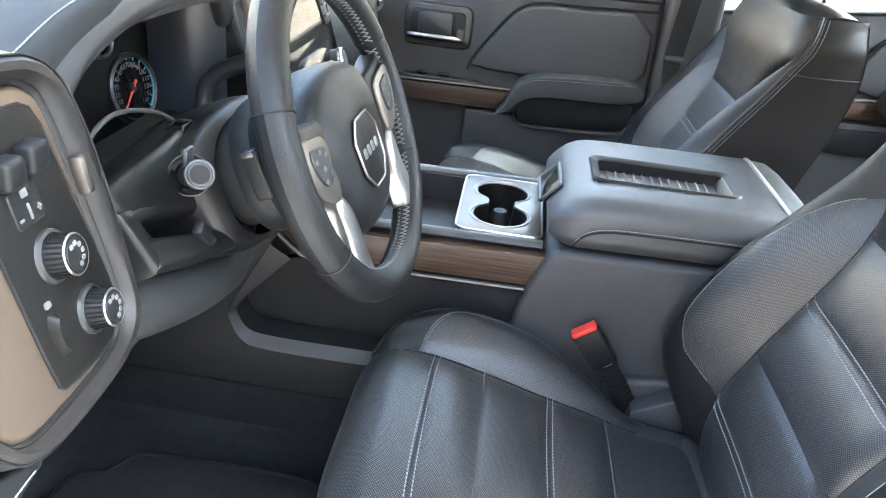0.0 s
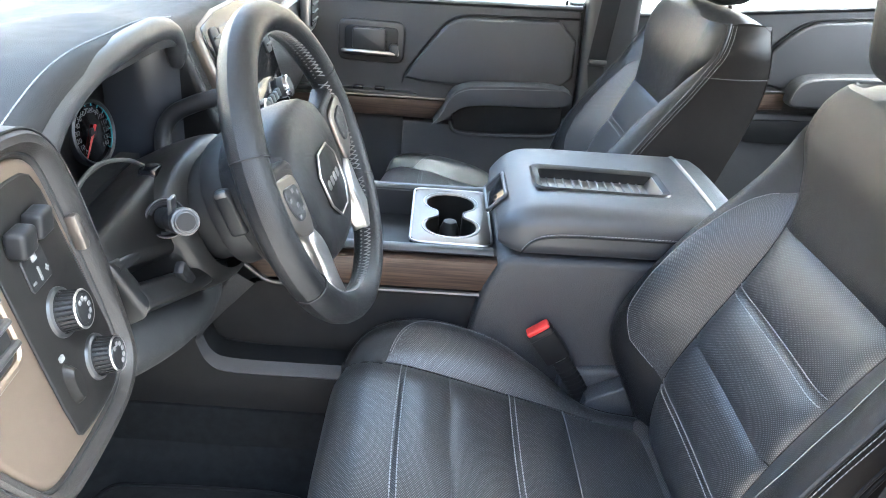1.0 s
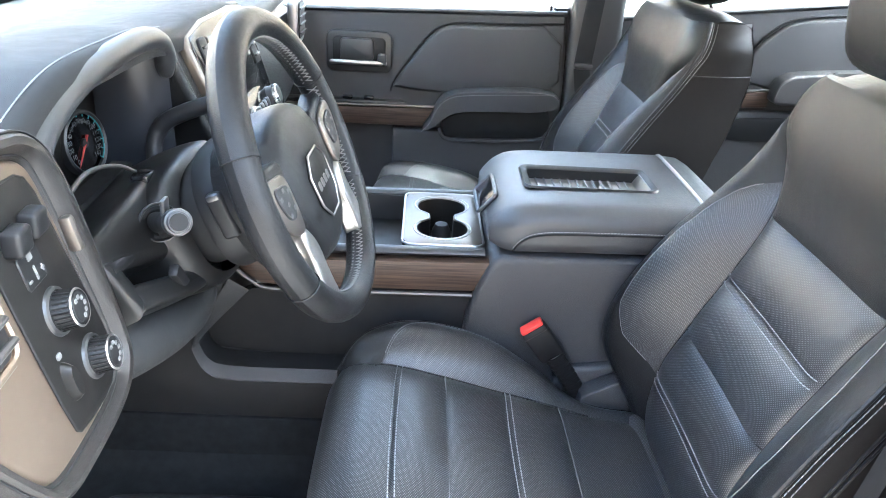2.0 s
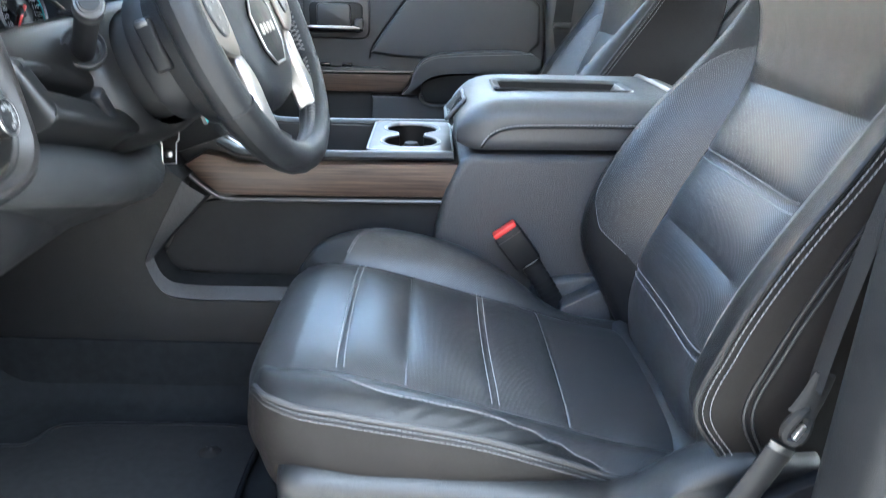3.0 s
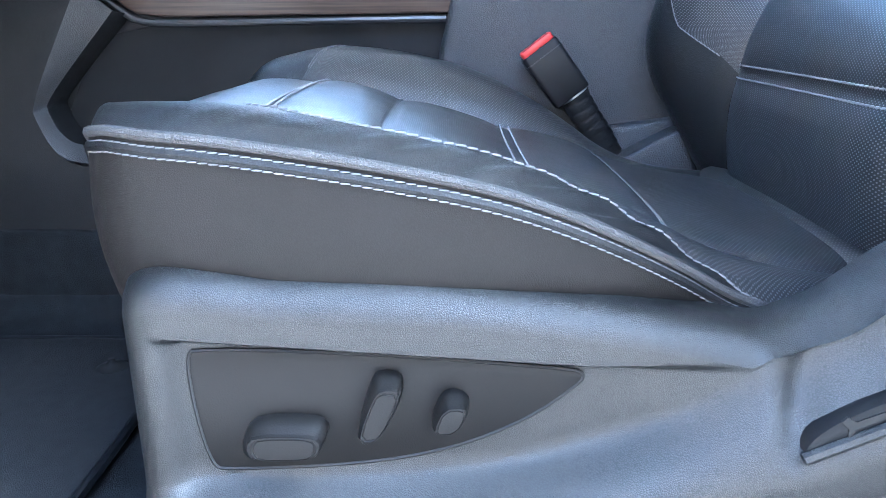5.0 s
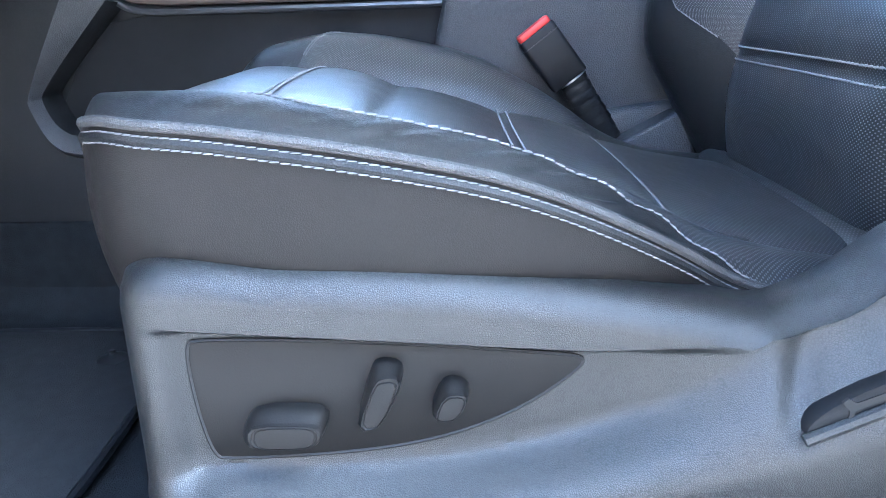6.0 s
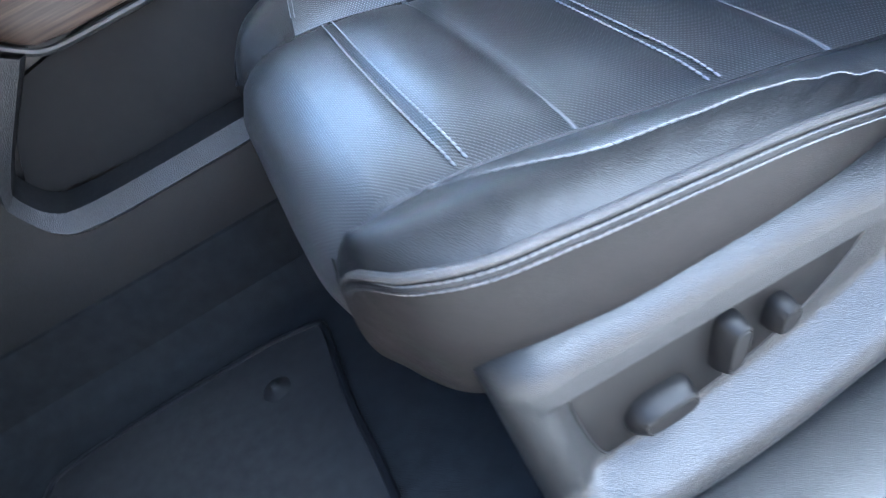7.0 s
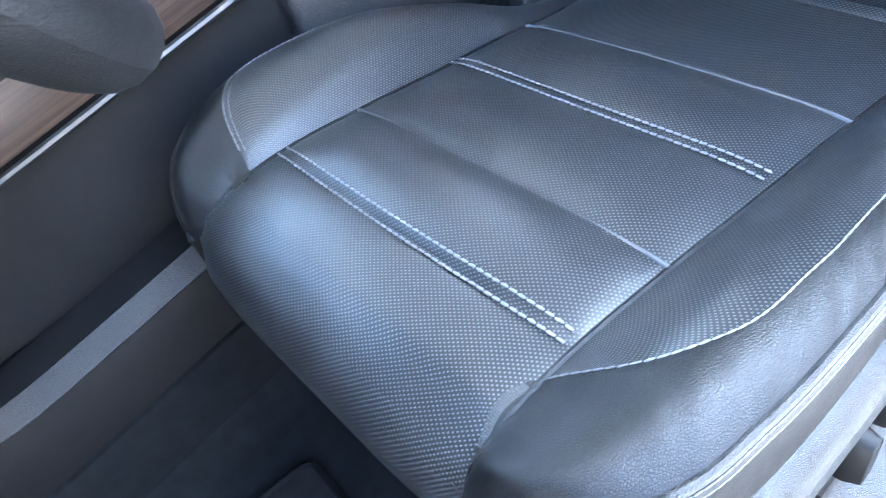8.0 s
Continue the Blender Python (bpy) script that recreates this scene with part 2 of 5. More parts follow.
def tube(pts, r, n=8, bm=None, cap=True, flat=1.0, up=(0, 0, 1)):
    """A round or flattened rod along points; r is one radius or one for each point."""
    bm = bm or bmesh.new()
    pts = np.asarray(pts, float)
    rr = np.broadcast_to(r, (len(pts),))
    rings = []
    side = None
    for i, p in enumerate(pts):
        t = pts[min(i + 1, len(pts) - 1)] - pts[max(i - 1, 0)]
        t /= np.linalg.norm(t) + 1e-12
        a = np.cross(np.array(up, float), t) if side is None else side - t * (side @ t)
        if np.linalg.norm(a) < 1e-6:
            a = np.cross((1, 0, 0), t)
        a /= np.linalg.norm(a)
        side = a
        b = np.cross(t, a)
        rings.append([bm.verts.new(p + rr[i] * (math.cos(k) * a + flat * math.sin(k) * b)) for k in np.linspace(0, 2 * math.pi, n, endpoint=False)])
    for i in range(len(rings) - 1):
        for j in range(n):
            bm.faces.new((rings[i][j], rings[i][(j + 1) % n], rings[i + 1][(j + 1) % n], rings[i + 1][j]))
    if cap:
        bm.faces.new(rings[0])
        bm.faces.new(rings[-1])
    return bm


def stitches(pts, length=0.0052, gap=0.0014, width=0.0006, bm=None, lift=0.0, slant=0.0003):
    """A row of short thread lengths along a path."""
    bm = bm or bmesh.new()
    p = resample(pts, 0.0005)
    per, on = int((length + gap) / 0.0005), int(length / 0.0005)
    for i in range(0, len(p) - on, per):
        a, b = p[i], p[i + on]
        a = a + (0, 0, lift - slant)
        b = b + (0, 0, lift + slant)
        tube([a, a * 0.75 + b * 0.25, a * 0.25 + b * 0.75, b], [width * 0.6, width, width, width * 0.6], 5, bm)
    return bm


def rbox(c, size, r=0.005, seg=2, rot=None, taper=None):
    """A box with rounded edges. taper: scale of the top's x and y."""
    bm = bmesh.new()
    bmesh.ops.create_cube(bm, size=1)
    for v in bm.verts:
        if taper and v.co.z > 0:
            v.co.x *= taper[0]
            v.co.y *= taper[1]
        v.co = Vector([v.co[i] * size[i] for i in range(3)])
    if r:
        bmesh.ops.bevel(bm, geom=bm.edges[:], offset=r, segments=seg, profile=0.5, affect='EDGES', clamp_overlap=True)
    m = Matrix.Translation(c) @ (rot or Matrix())
    bmesh.ops.transform(bm, matrix=m, verts=bm.verts)
    return bm


def prism(outline, d0, d1, axis="y", r=0.004, seg=2, m=None):
    """An outline in the plane across axis, pushed from d0 to d1, with rounded edges.
    axis y: (x, z) points; axis x: (y, z); axis z: (x, y)."""
    bm = bmesh.new()

    def put(p, d):
        return {"y": (p[0], d, p[1]), "x": (d, p[0], p[1]), "z": (p[0], p[1], d)}[axis]
    a = [bm.verts.new(put(p, d0)) for p in outline]
    b = [bm.verts.new(put(p, d1)) for p in outline]
    n = len(a)
    bm.faces.new(a)
    bm.faces.new(b)
    for i in range(n):
        bm.faces.new((a[i], a[(i + 1) % n], b[(i + 1) % n], b[i]))
    bmesh.ops.recalc_face_normals(bm, faces=bm.faces)
    if r:
        rim = [e for e in bm.edges if (e.verts[0] in a) == (e.verts[1] in a)]
        bmesh.ops.bevel(bm, geom=rim, offset=r, segments=seg, profile=0.5, affect='EDGES', clamp_overlap=True)
    if m is not None:
        bmesh.ops.transform(bm, matrix=m, verts=bm.verts)
    return bm


def lathe(profile, m, n=32):
    """Turns (radius, height) points about z; m places it."""
    P = [[(r * math.cos(a), r * math.sin(a), h) for r, h in profile] for a in np.linspace(0, 2 * math.pi, n, endpoint=False)]
    P.append(P[0])
    bm = grid(P)
    bmesh.ops.remove_doubles(bm, verts=bm.verts, dist=1e-5)
    bmesh.ops.transform(bm, matrix=m, verts=bm.verts)
    return bm


def arc(c, r, a0, a1, n):
    return [(c[0] + r * math.cos(radians(a)), c[1] + r * math.sin(radians(a))) for a in np.linspace(a0, a1, n)]


def rrect(x0, z0, x1, z1, r, n=5):
    return (arc((x1 - r, z1 - r), r, 0, 90, n) + arc((x0 + r, z1 - r), r, 90, 180, n)
            + arc((x0 + r, z0 + r), r, 180, 270, n) + arc((x1 - r, z0 + r), r, 270, 360, n))


def towards(c, normal, up=(0, 0, 1)):
    """A pose at c whose z axis points along normal."""
    z = Vector(normal).normalized()
    x = Vector(up).cross(z).normalized()
    y = z.cross(x)
    m = Matrix((x, y, z)).transposed().to_4x4()
    return Matrix.Translation(c) @ m


def interp(x, xs, ys):
    return float(np.interp(x, xs, ys))


def smoothstep(a, b, x):
    t = np.clip((x - a) / (b - a), 0, 1)
    return t * t * (3 - 2 * t)


# ---- the seats ----
def spline(xs, ys):
    """A smooth curve through given stations (Catmull-Rom)."""
    xs, ys = np.asarray(xs, float), np.asarray(ys, float)
    d = np.gradient(ys, xs)

    def f(x):
        x = min(max(x, xs[0]), xs[-1])
        i = min(max(int(np.searchsorted(xs, x)) - 1, 0), len(xs) - 2)
        h = xs[i + 1] - xs[i]
        t = (x - xs[i]) / h
        return float((2 * t**3 - 3 * t**2 + 1) * ys[i] + (t**3 - 2 * t**2 + t) * h * d[i] + (3 * t**2 - 2 * t**3) * ys[i + 1] + (t**3 - t**2) * h * d[i + 1])
    return f


SEAT_TOP = spline([-.20, -.14, -.066, .02, .09, .18, .30], [.922, .917, .900, .876, .858, .832, .812])
EDGE_OUT = spline([-.235, -.226, -.220, -.214, -.205, -.19, -.165, -.12, -.05, .02, .08, .15, .30], [.160, .178, .192, .204, .218, .232, .244, .251, .253, .249, .237, .210, .196])
EDGE_IN = spline([-.235, -.222, -.20, -.17, -.12, -.05, .02, .08, .15, .30], [.156, .200, .238, .262, .282, .284, .272, .252, .222, .200])
ZEDGE_OUT = spline([-.235, -.229, -.221, -.203, -.163, -.10, -.042, .02, .068, .117, .146, .30], [.889, .903, .915, .922, .922, .915, .905, .890, .871, .845, .827, .80])
ZEDGE_IN = spline([-.235, -.203, -.163, -.10, -.042, .02, .068, .117, .146, .30], [.905, .915, .920, .916, .906, .890, .868, .845, .826, .80])
RISE_OUT = spline([-.235, -.20, -.14, -.05, .02, .08, .14, .30], [.001, .005, .011, .014, .014, .009, .003, 0])
RISE_IN = spline([-.235, -.20, -.14, -.05, .02, .08, .14, .30], [.006, .012, .024, .032, .032, .022, .006, 0])
SEAM_OUT = spline([-.235, -.16, -.135, -.10, -.04, .03, .08, .13, .17, .30], [.001, .02, .40, .64, .72, .73, .77, .86, .98, .99])
SEAM_IN = spline([-.235, -.165, -.15, -.125, -.09, -.04, .03, .09, .14, .30], [.001, .02, .30, .58, .72, .78, .80, .86, .97, .99])
HALF = 0.155
TUFTS = (-.139, -.062, .037, .128)


def front_roll():
    """The path over the cushion's front: (x, z) from below to the top."""
    pts = [(-.231, .796), (-.242, .84), (-.247, .868), (-.245, .89), (-.236, .907), (-.222, .917), (-.20, .922)]
    return pts


def cushion_stations():
    roll = [(x, z, True) for x, z in front_roll()]
    xs = np.concatenate([np.linspace(-.19, .28, 95)])
    return roll + [(x, None, False) for x in xs]


def cushion_top(x, v):
    """The height of the seat's upper face; v runs across it, outwards."""
    z = SEAT_TOP(x)
    puff = 0.0
    for a, b in zip((-.20,) + TUFTS, TUFTS + (.30,)):
        if a <= x <= b:
            t = (x - a) / (b - a)
            puff = 0.0095 * (4 * t * (1 - t)) ** 0.5 * (0.35 if b > .2 else 1) if a > -.19 else 0.003 * 4 * t * (1 - t)
    av = abs(v)
    if av <= HALF:
        return z + puff * (1 - (av / HALF) ** 6) - 0.0035 * (av / HALF) ** 10 + 0.003 * (1 - (v / HALF) ** 2)
    out = v > 0
    edge, ze, rise = (EDGE_OUT(x), ZEDGE_OUT(x), RISE_OUT(x)) if out else (EDGE_IN(x), ZEDGE_IN(x), RISE_IN(x))
    f = min(1, (av - HALF) / max(1e-4, edge - HALF))
    base = (z - 0.004) * (1 - f) + ze * f
    hump = rise * math.sin(math.pi * min(1, f * 0.95) ** (1.6 if out else 0.75)) + 0.010 * math.sin(math.pi * f)
    wrinkle = 0.0
    if out and 0.70 < f < 0.99:
        wrinkle = (0.0020 + .0030 * smoothstep(.0, .10, x)) * noise.noise(Vector((x * 75 + v * 120, v * 22, 3.1))) * math.sin(math.pi * (f - .70) / .29)
    return base + hump + wrinkle


def car_seat(yc, sgn, label, group, x_shift=0.0, recline=0.0):
    """A front seat. sgn: +1 where outwards is +y, -1 where it is -y."""
    seat = thing("car_seat", (x_shift, yc, 0.635), label, "car seat", group)

    def W(x, v, z):
        return (x + x_shift, yc + sgn * v, z)
    st = cushion_stations()
    # centre panel, in segments between the seams
    cols = HALF * np.sin(np.linspace(-math.pi / 2, math.pi / 2, 45))
    P = []
    for x, z, rolled in st:
        if rolled:
            k = smoothstep(.918, .885, z)
            P.append([W(x + (0.006 + .010 * k) * (abs(v) / HALF) ** (4 + 3 * k), v * (1 + .06 * k), z - 0.006 * (abs(v) / HALF) ** 4) for v in cols])
        else:
            P.append([W(x, v, cushion_top(x, v)) for v in cols])
    part("cushion_panel", grid(P), MESH, seat, "perforated black leather with cross seams")
    # bolsters: textured inner strip and smooth outer strip, then the side
    for out, tag in ((True, 1), (False, -1)):
        seam = SEAM_OUT if out else SEAM_IN
        edge = EDGE_OUT if out else EDGE_IN
        zed = ZEDGE_OUT if out else ZEDGE_IN
        xs = np.concatenate([np.linspace(-.2345 if out else -.235, -.19, 24), np.linspace(-.185, .28, 94)])
        A, B, C = [], [], []
        seam_line, edge_line, crease = [], [], []
        for x in xs:
            e, s = edge(x), seam(x)

            def at(f):
                v = tag * (HALF + f * (e - HALF))
                if x >= -.19:
                    return W(x, v, cushion_top(x, v))
                crease_z = interp(x, (-.235, -.230, -.224, -.210, -.19), (.884, .896, .905, .913, SEAT_TOP(-.19) - .004))
                vr = tag * (HALF + f * (edge(-.19) - HALF))
                rest = cushion_top(-.19, vr) - ((1 - f) * (SEAT_TOP(-.19) - .004) + f * zed(-.19))
                z = (1 - f) * crease_z + f * zed(x) + rest * (1 - smoothstep(-.19, -.238, x))
                z += (.012 if out else .006) * min(1, (e - HALF) / .05) * math.sin(math.pi * max(0.0, f) ** .75) * smoothstep(-.19, -.222, x)
                return W(x, v, z)
            A.append([at(s * t) for t in np.linspace(0, 1, 11)])
            B.append([at(s + (1 - s) * t) for t in np.linspace(0, 1, 17)])
            seam_line.append(at(s))
            edge_line.append(at(1.0))
            crease.append(at(0.0))
        part("bolster_insert", grid(A), MESH, seat, "perforated leather strip")
        part("bolster", grid(B), LEATHER, seat)
        # side skirt from the edge down
        for i, x in enumerate(xs):
            px, py, pz = edge_line[i]
            bot = 0.80 if out else 0.74
            ring = []
            for t in np.linspace(0, 1, 12):
                bulge = 0.005 * math.sin(math.pi * t) - 0.020 * t * t
                ring.append((px - 0.004 * math.sin(math.pi * t) * smoothstep(-.17, -.23, x), py + sgn * tag * bulge, pz + (min(bot, pz - .02) - pz) * t))
            if i == 0:
                C.append([W(-.229, tag * .150, .905 + (.80 - .905) * t) for t in np.linspace(0, 1, 12)])
            C.append(ring)
        part("side_skirt", grid(C), SIDE, seat, "smooth black vinyl side")
        E_ = resample(np.array(edge_line), 0.005)
        part("welt", tube(E_[2:], np.r_[np.linspace(.0006, .0031, 9), np.full(len(E_) - 11, .0031)], 8), WORN if out else LEATHER, seat, "worn leather edge, wear and sheen in its grey" if out else "")
        lines = []
        if out:
            a = np.array([np.array(edge_line[i]) + (0, sgn * tag * 0.0024, -0.0050) for i in range(len(xs))])
            b = np.array([np.array(edge_line[i]) + (0, sgn * tag * 0.0030, -0.0108) for i in range(len(xs))])
            keep = (xs < .165) & (xs > -.2315)
            for row in (a, b):
                lines.append(stitches(row[keep], 0.0050, 0.0006, 0.00045, slant=.0003))
            roll = np.array([np.array(edge_line[i]) + (0, sgn * tag * 0.0004, -0.0079) for i in range(len(xs))])
            part("welt", tube(resample(roll[keep], 0.006), 0.0032, 8), LEATHER, seat)
        else:
            a = np.array([np.array(edge_line[i]) + (0, sgn * tag * 0.004, -0.003) for i in range(len(xs))])
            lines.append(stitches(a, 0.005, 0.001, 0.0005))
        s_line = np.array(seam_line)
        sel = (xs > -.163) & (xs < .17)
        lines.append(stitches(s_line[sel] + (0, 0, 0.0008), 0.0055, 0.0010, 0.0007))
        if not out:
            lines.append(stitches(s_line[sel] + (0.003, sgn * .004, 0.0004), 0.005, 0.001, 0.0005))
        for row in lines:
            tagged(part("stitching", row, THREAD, seat, "light grey contrast thread"), kind="stuff")
    # cross seams on the panel
    rows = []
    for x0 in (-.139, .037):
        for d in (-.0043, .0043):
            path = [W(x0 + d + 0.004 * (v / HALF) ** 2, v, cushion_top(x0 + d, v) + 0.0014) for v in np.linspace(-HALF + .001, HALF - .001, 60)]
            rows.append(stitches(path, 0.0056, 0.0010, 0.0010))
    for row in rows:
        tagged(part("stitching", row, SEAM, seat, "double rows of light grey thread"), kind="stuff")
    for x0 in (-.062, .128):
        path = [W(x0, v, cushion_top(x0, v) + 0.0012) for v in np.linspace(-HALF, HALF, 50)]
        part("piping", tube(path, 0.0017, 6), CORD, seat)
    for v in (-HALF, HALF):
        line = []
        for x, z in front_roll():
            k = smoothstep(.918, .885, z)
            line.append(W(x + .006 + .010 * k, v * (1 + .06 * k), z - .006))
        line += [W(x, v, cushion_top(x, v) + .0005) for x in np.linspace(-.185, .18, 60)]
        part("piping", tube(smoothed(line, 1), 0.0019, 6), LEATHER, seat)
    rear = [[W(.271 + 0.024 * math.cos(a), v, .803 + 0.024 * math.sin(a)) for v in np.linspace(-.17, .20, 25)] for a in np.linspace(-1.2, 3.6, 14)]
    part("rear_roll", grid(rear), MESH, seat)
    seat_back(seat, lambda x, v, z: W(x + recline, v, z), sgn, yc)
    return seat


BACK_X = spline([.78, .83, .93, 1.01, 1.10, 1.19, 1.25, 1.33, 1.39, 1.43], [.285, .274, .272, .300, .343, .386, .408, .420, .436, .455])
BACK_W = spline([.78, .85, .95, 1.05, 1.15, 1.25, 1.32, 1.36, 1.385, 1.405], [.205, .236, .256, .262, .254, .240, .239, .237, .224, .203])
BACK_I = spline([.78, .90, 1.0, 1.10, 1.19, 1.25, 1.29, 1.325, 1.36, 1.385, 1.405], [.150, .146, .142, .142, .149, .168, .193, .231, .232, .220, .200])
PROUD_OUT = spline([.78, .87, .93, 1.00, 1.08, 1.16, 1.23, 1.30, 1.35, 1.41], [.0, .004, .046, .059, .063, .052, .034, .010, 0, 0])
PROUD_IN = spline([.78, .87, .93, 1.00, 1.08, 1.16, 1.23, 1.30, 1.35, 1.41], [.0, .035, .066, .084, .088, .076, .048, .012, 0, 0])
THICK = .150
BACK_TUFTS = (.80, .928, 1.015, 1.107, 1.205)


def thickness(z):
    """The backrest's depth, rounded off towards its top."""
    return THICK + 0.03 * float(smoothstep(1.3, .9, z)) - (THICK - .116) * float(smoothstep(1.27, 1.405, z)) ** 1.6


def back_edge(z, v):
    """Half the backrest's width; the inner side swells lower down."""
    return BACK_W(z) + (0.022 * math.exp(-((z - .95) / .075) ** 2) if v < 0 else 0.0)


def back_front(z, v):
    """x of the backrest's front face."""
    x = BACK_X(z)
    bi, bo = BACK_I(z), back_edge(z, v)
    av = abs(v)
    puff = 0.0
    for a, b in zip(BACK_TUFTS, BACK_TUFTS[1:] + (1.43,)):
        if a <= z <= b:
            t = (z - a) / (b - a)
            puff = (0.012 if b < 1.3 else 0.014) * (4 * t * (1 - t)) ** 0.5
    if av <= bi:
        full = 8 + 10 * float(smoothstep(1.20, 1.24, z))
        return x - puff * (1 - (av / bi) ** full) + 0.004 * (1 - (v / bi) ** 2) + 0.006 * (av / bi) ** 14 + 0.009 * float(smoothstep(1.27, 1.34, z)) * (av / bi) ** 7
    f = min(1, (av - bi) / max(1e-4, bo - bi))
    x += 0.006 * math.exp(-(av - bi) / .005) + 0.009 * float(smoothstep(1.27, 1.34, z))
    proud = (PROUD_OUT if v > 0 else PROUD_IN)(z)
    if v > 0:
        return x - proud * math.sin(math.pi * 0.5 * min(1, f / 0.95)) ** 1.1
    return x - proud * math.sin(math.pi * 0.5 * min(1, f / 0.62)) ** 1.2 * (1 - 0.22 * max(0, (f - .62) / .38) ** 2) + 0.012 * max(0, (f - 0.75) / .25) ** 2.5


def seat_back(seat, W, sgn, yc):
    zs = np.linspace(.79, 1.40, 110)
    top = [(1.408, .010), (1.414, .028), (1.416, .05), (1.414, .075), (1.402, .098)]
    low, up = zs[zs <= 1.207], zs[zs >= 1.203]

    def panel(rows, extra=False):
        P = []
        for z in rows:
            bi = BACK_I(z)
            P.append([W(back_front(z, v), v, z) for v in bi * np.sin(np.linspace(-math.pi / 2, math.pi / 2, 45))])
        if extra:
            for z, dx in top:
                bi = BACK_I(1.405) * (1 - 0.3 * dx)
                P.append([W(BACK_X(1.40) + dx + 0.018 * (abs(v) / bi) ** 3, v, z - .012 * (abs(v) / bi) ** 4) for v in bi * np.sin(np.linspace(-math.pi / 2, math.pi / 2, 45))])
        return grid(P)
    part("back_panel", panel(low), MESH, seat, "perforated black leather with cross seams")
    part("upper_panel", panel(up, True), LEATHER, seat, "smooth black leather upper panel")
    lines, cross = [], []
    for z0 in (.928, 1.107):
        for d in (-.006, .006):
            bi = BACK_I(z0) - .004
            cross.append(stitches([W(back_front(z0 + d, v) - .0014, v, z0 + d) for v in np.linspace(-bi, bi, 60)], 0.0050, 0.0012, 0.0009))
    for z0, mt in ((1.205, DARK), (1.015, DARK)):
        bi = BACK_I(z0)
        part("seam", tube([W(back_front(z0, v) - .0002, v, z0) for v in np.linspace(-bi, bi, 40)], .0016, 6), mt, seat)
    for tag in (1, -1):
        joint = [W(back_front(z, tag * BACK_I(z)) - .0008, tag * BACK_I(z), z) for z in np.linspace(.93, 1.33, 70)]
        part("seam", tube(joint, .0021, 6), RUBBER, seat)
        A, B, S = [], [], []
        seam, rim = [], []
        sz = lambda z: interp(z, (.79, .925, .94, .97, 1.02, 1.08, 1.15, 1.20, 1.225, 1.24, 1.248, 1.41), (.01, .01, .10, .36, .55, .63, .62, .53, .42, .26, .03, .02))
        for z in zs:
            bi, bo = BACK_I(z), back_edge(z, tag)

            def at(f):
                v = tag * (bi + f * (bo - bi))
                return W(back_front(z, v), v, z)
            A.append([at(sz(z) * t) for t in np.linspace(0, 1, 12)])
            B.append([at(sz(z) + (1 - sz(z)) * t) for t in np.linspace(0, 1, 16)])
            seam.append(at(sz(z)))
            rim.append(at(1.0))
            x0 = back_front(z, tag * bo)
            back = BACK_X(z) + thickness(z)
            S.append([W(x0 + (back - x0) * t, tag * (bo + 0.006 * math.sin(math.pi * t) - 0.02 * t * t), z) for t in np.linspace(0, 1, 12)])
        for z, dx in top:
            r0 = W(BACK_X(1.40) + dx + 0.018, tag * BACK_I(1.405) * (1 - .3 * dx), z - .012)
            A.append([r0] * 12)
            B.append([r0] * 16)
            x1 = BACK_X(1.40) + dx + .018
            S.append([W(x1 + (BACK_X(1.4) + thickness(1.4) - x1) * t, tag * BACK_I(1.405), z - .012 - .05 * t) for t in np.linspace(0, 1, 12)])
        part("back_bolster_insert", grid(A), MESH, seat)
        part("back_bolster", grid(B), LEATHER, seat)
        part("back_side", grid(S), SIDE, seat, "smooth black vinyl side")
        R = np.array(rim)
        row = min(range(110), key=lambda i: abs(zs[i] - 1.30))
        part("cap_seam", tube(np.array(S[row]) + (0, sgn * tag * .0004, 0), .0013, 6), DARK, seat)
        part("welt", tube(resample(R, 0.006), 0.0036, 8), LEATHER, seat)
        lines.append(stitches(R + (0.006, sgn * tag * 0.003, 0)))
        lines.append(stitches(R + (0.013, sgn * tag * 0.0040, 0)))
        if tag > 0:
            Sx = np.array(S)[:110]
            for w in (.25, .65):
                q = Sx[:, 2, :] * (1 - w) + Sx[:, 3, :] * w + (0, sgn * tag * .0012, 0)
                part("piping", tube(resample(q[8:95], .006), .0021, 6), LEATHER, seat)
        sm = np.array(seam)
        k = (zs > .937) & (zs < 1.247)
        lines.append(stitches(sm[k] + (-.001, 0, 0), 0.005, 0.0008, 0.0007))
    for row in lines + cross:
        tagged(part("stitching", row, SEAM if row in cross else THREAD, seat, "light grey contrast thread"), kind="stuff")
    rear = [[W(BACK_X(z) + thickness(z) + 0.012 * (1 - (v / .25) ** 2), v * BACK_W(z) / .25 * .925, z) for v in np.linspace(-.25, .25, 15)] for z in zs[::4]]
    part("back_shell", grid(rear), GRAIN, seat)
    # headrest
    c = (.452 if yc < 0 else .475, yc, 1.518)
    rot = Matrix.Rotation(radians(-10), 4, 'Y')
    hb = rbox(c, (.115, .275, .19), .045, 6, rot)
    part("headrest", hb, LEATHER, seat, "padded black leather headrest")
    for s in (-.06, .06):
        part("headrest_post", tube([(c[0] + .05, yc + s, 1.37), (c[0] + .01, yc + s, 1.46)], .006, 10), CHROME, seat)


driver_seat = car_seat(-.45, -1, "black perforated leather driver's seat with light stitching", "front seats")
car_seat(.45, 1, "black leather front passenger seat with light stitching", "front seats", 0.0, -.010)


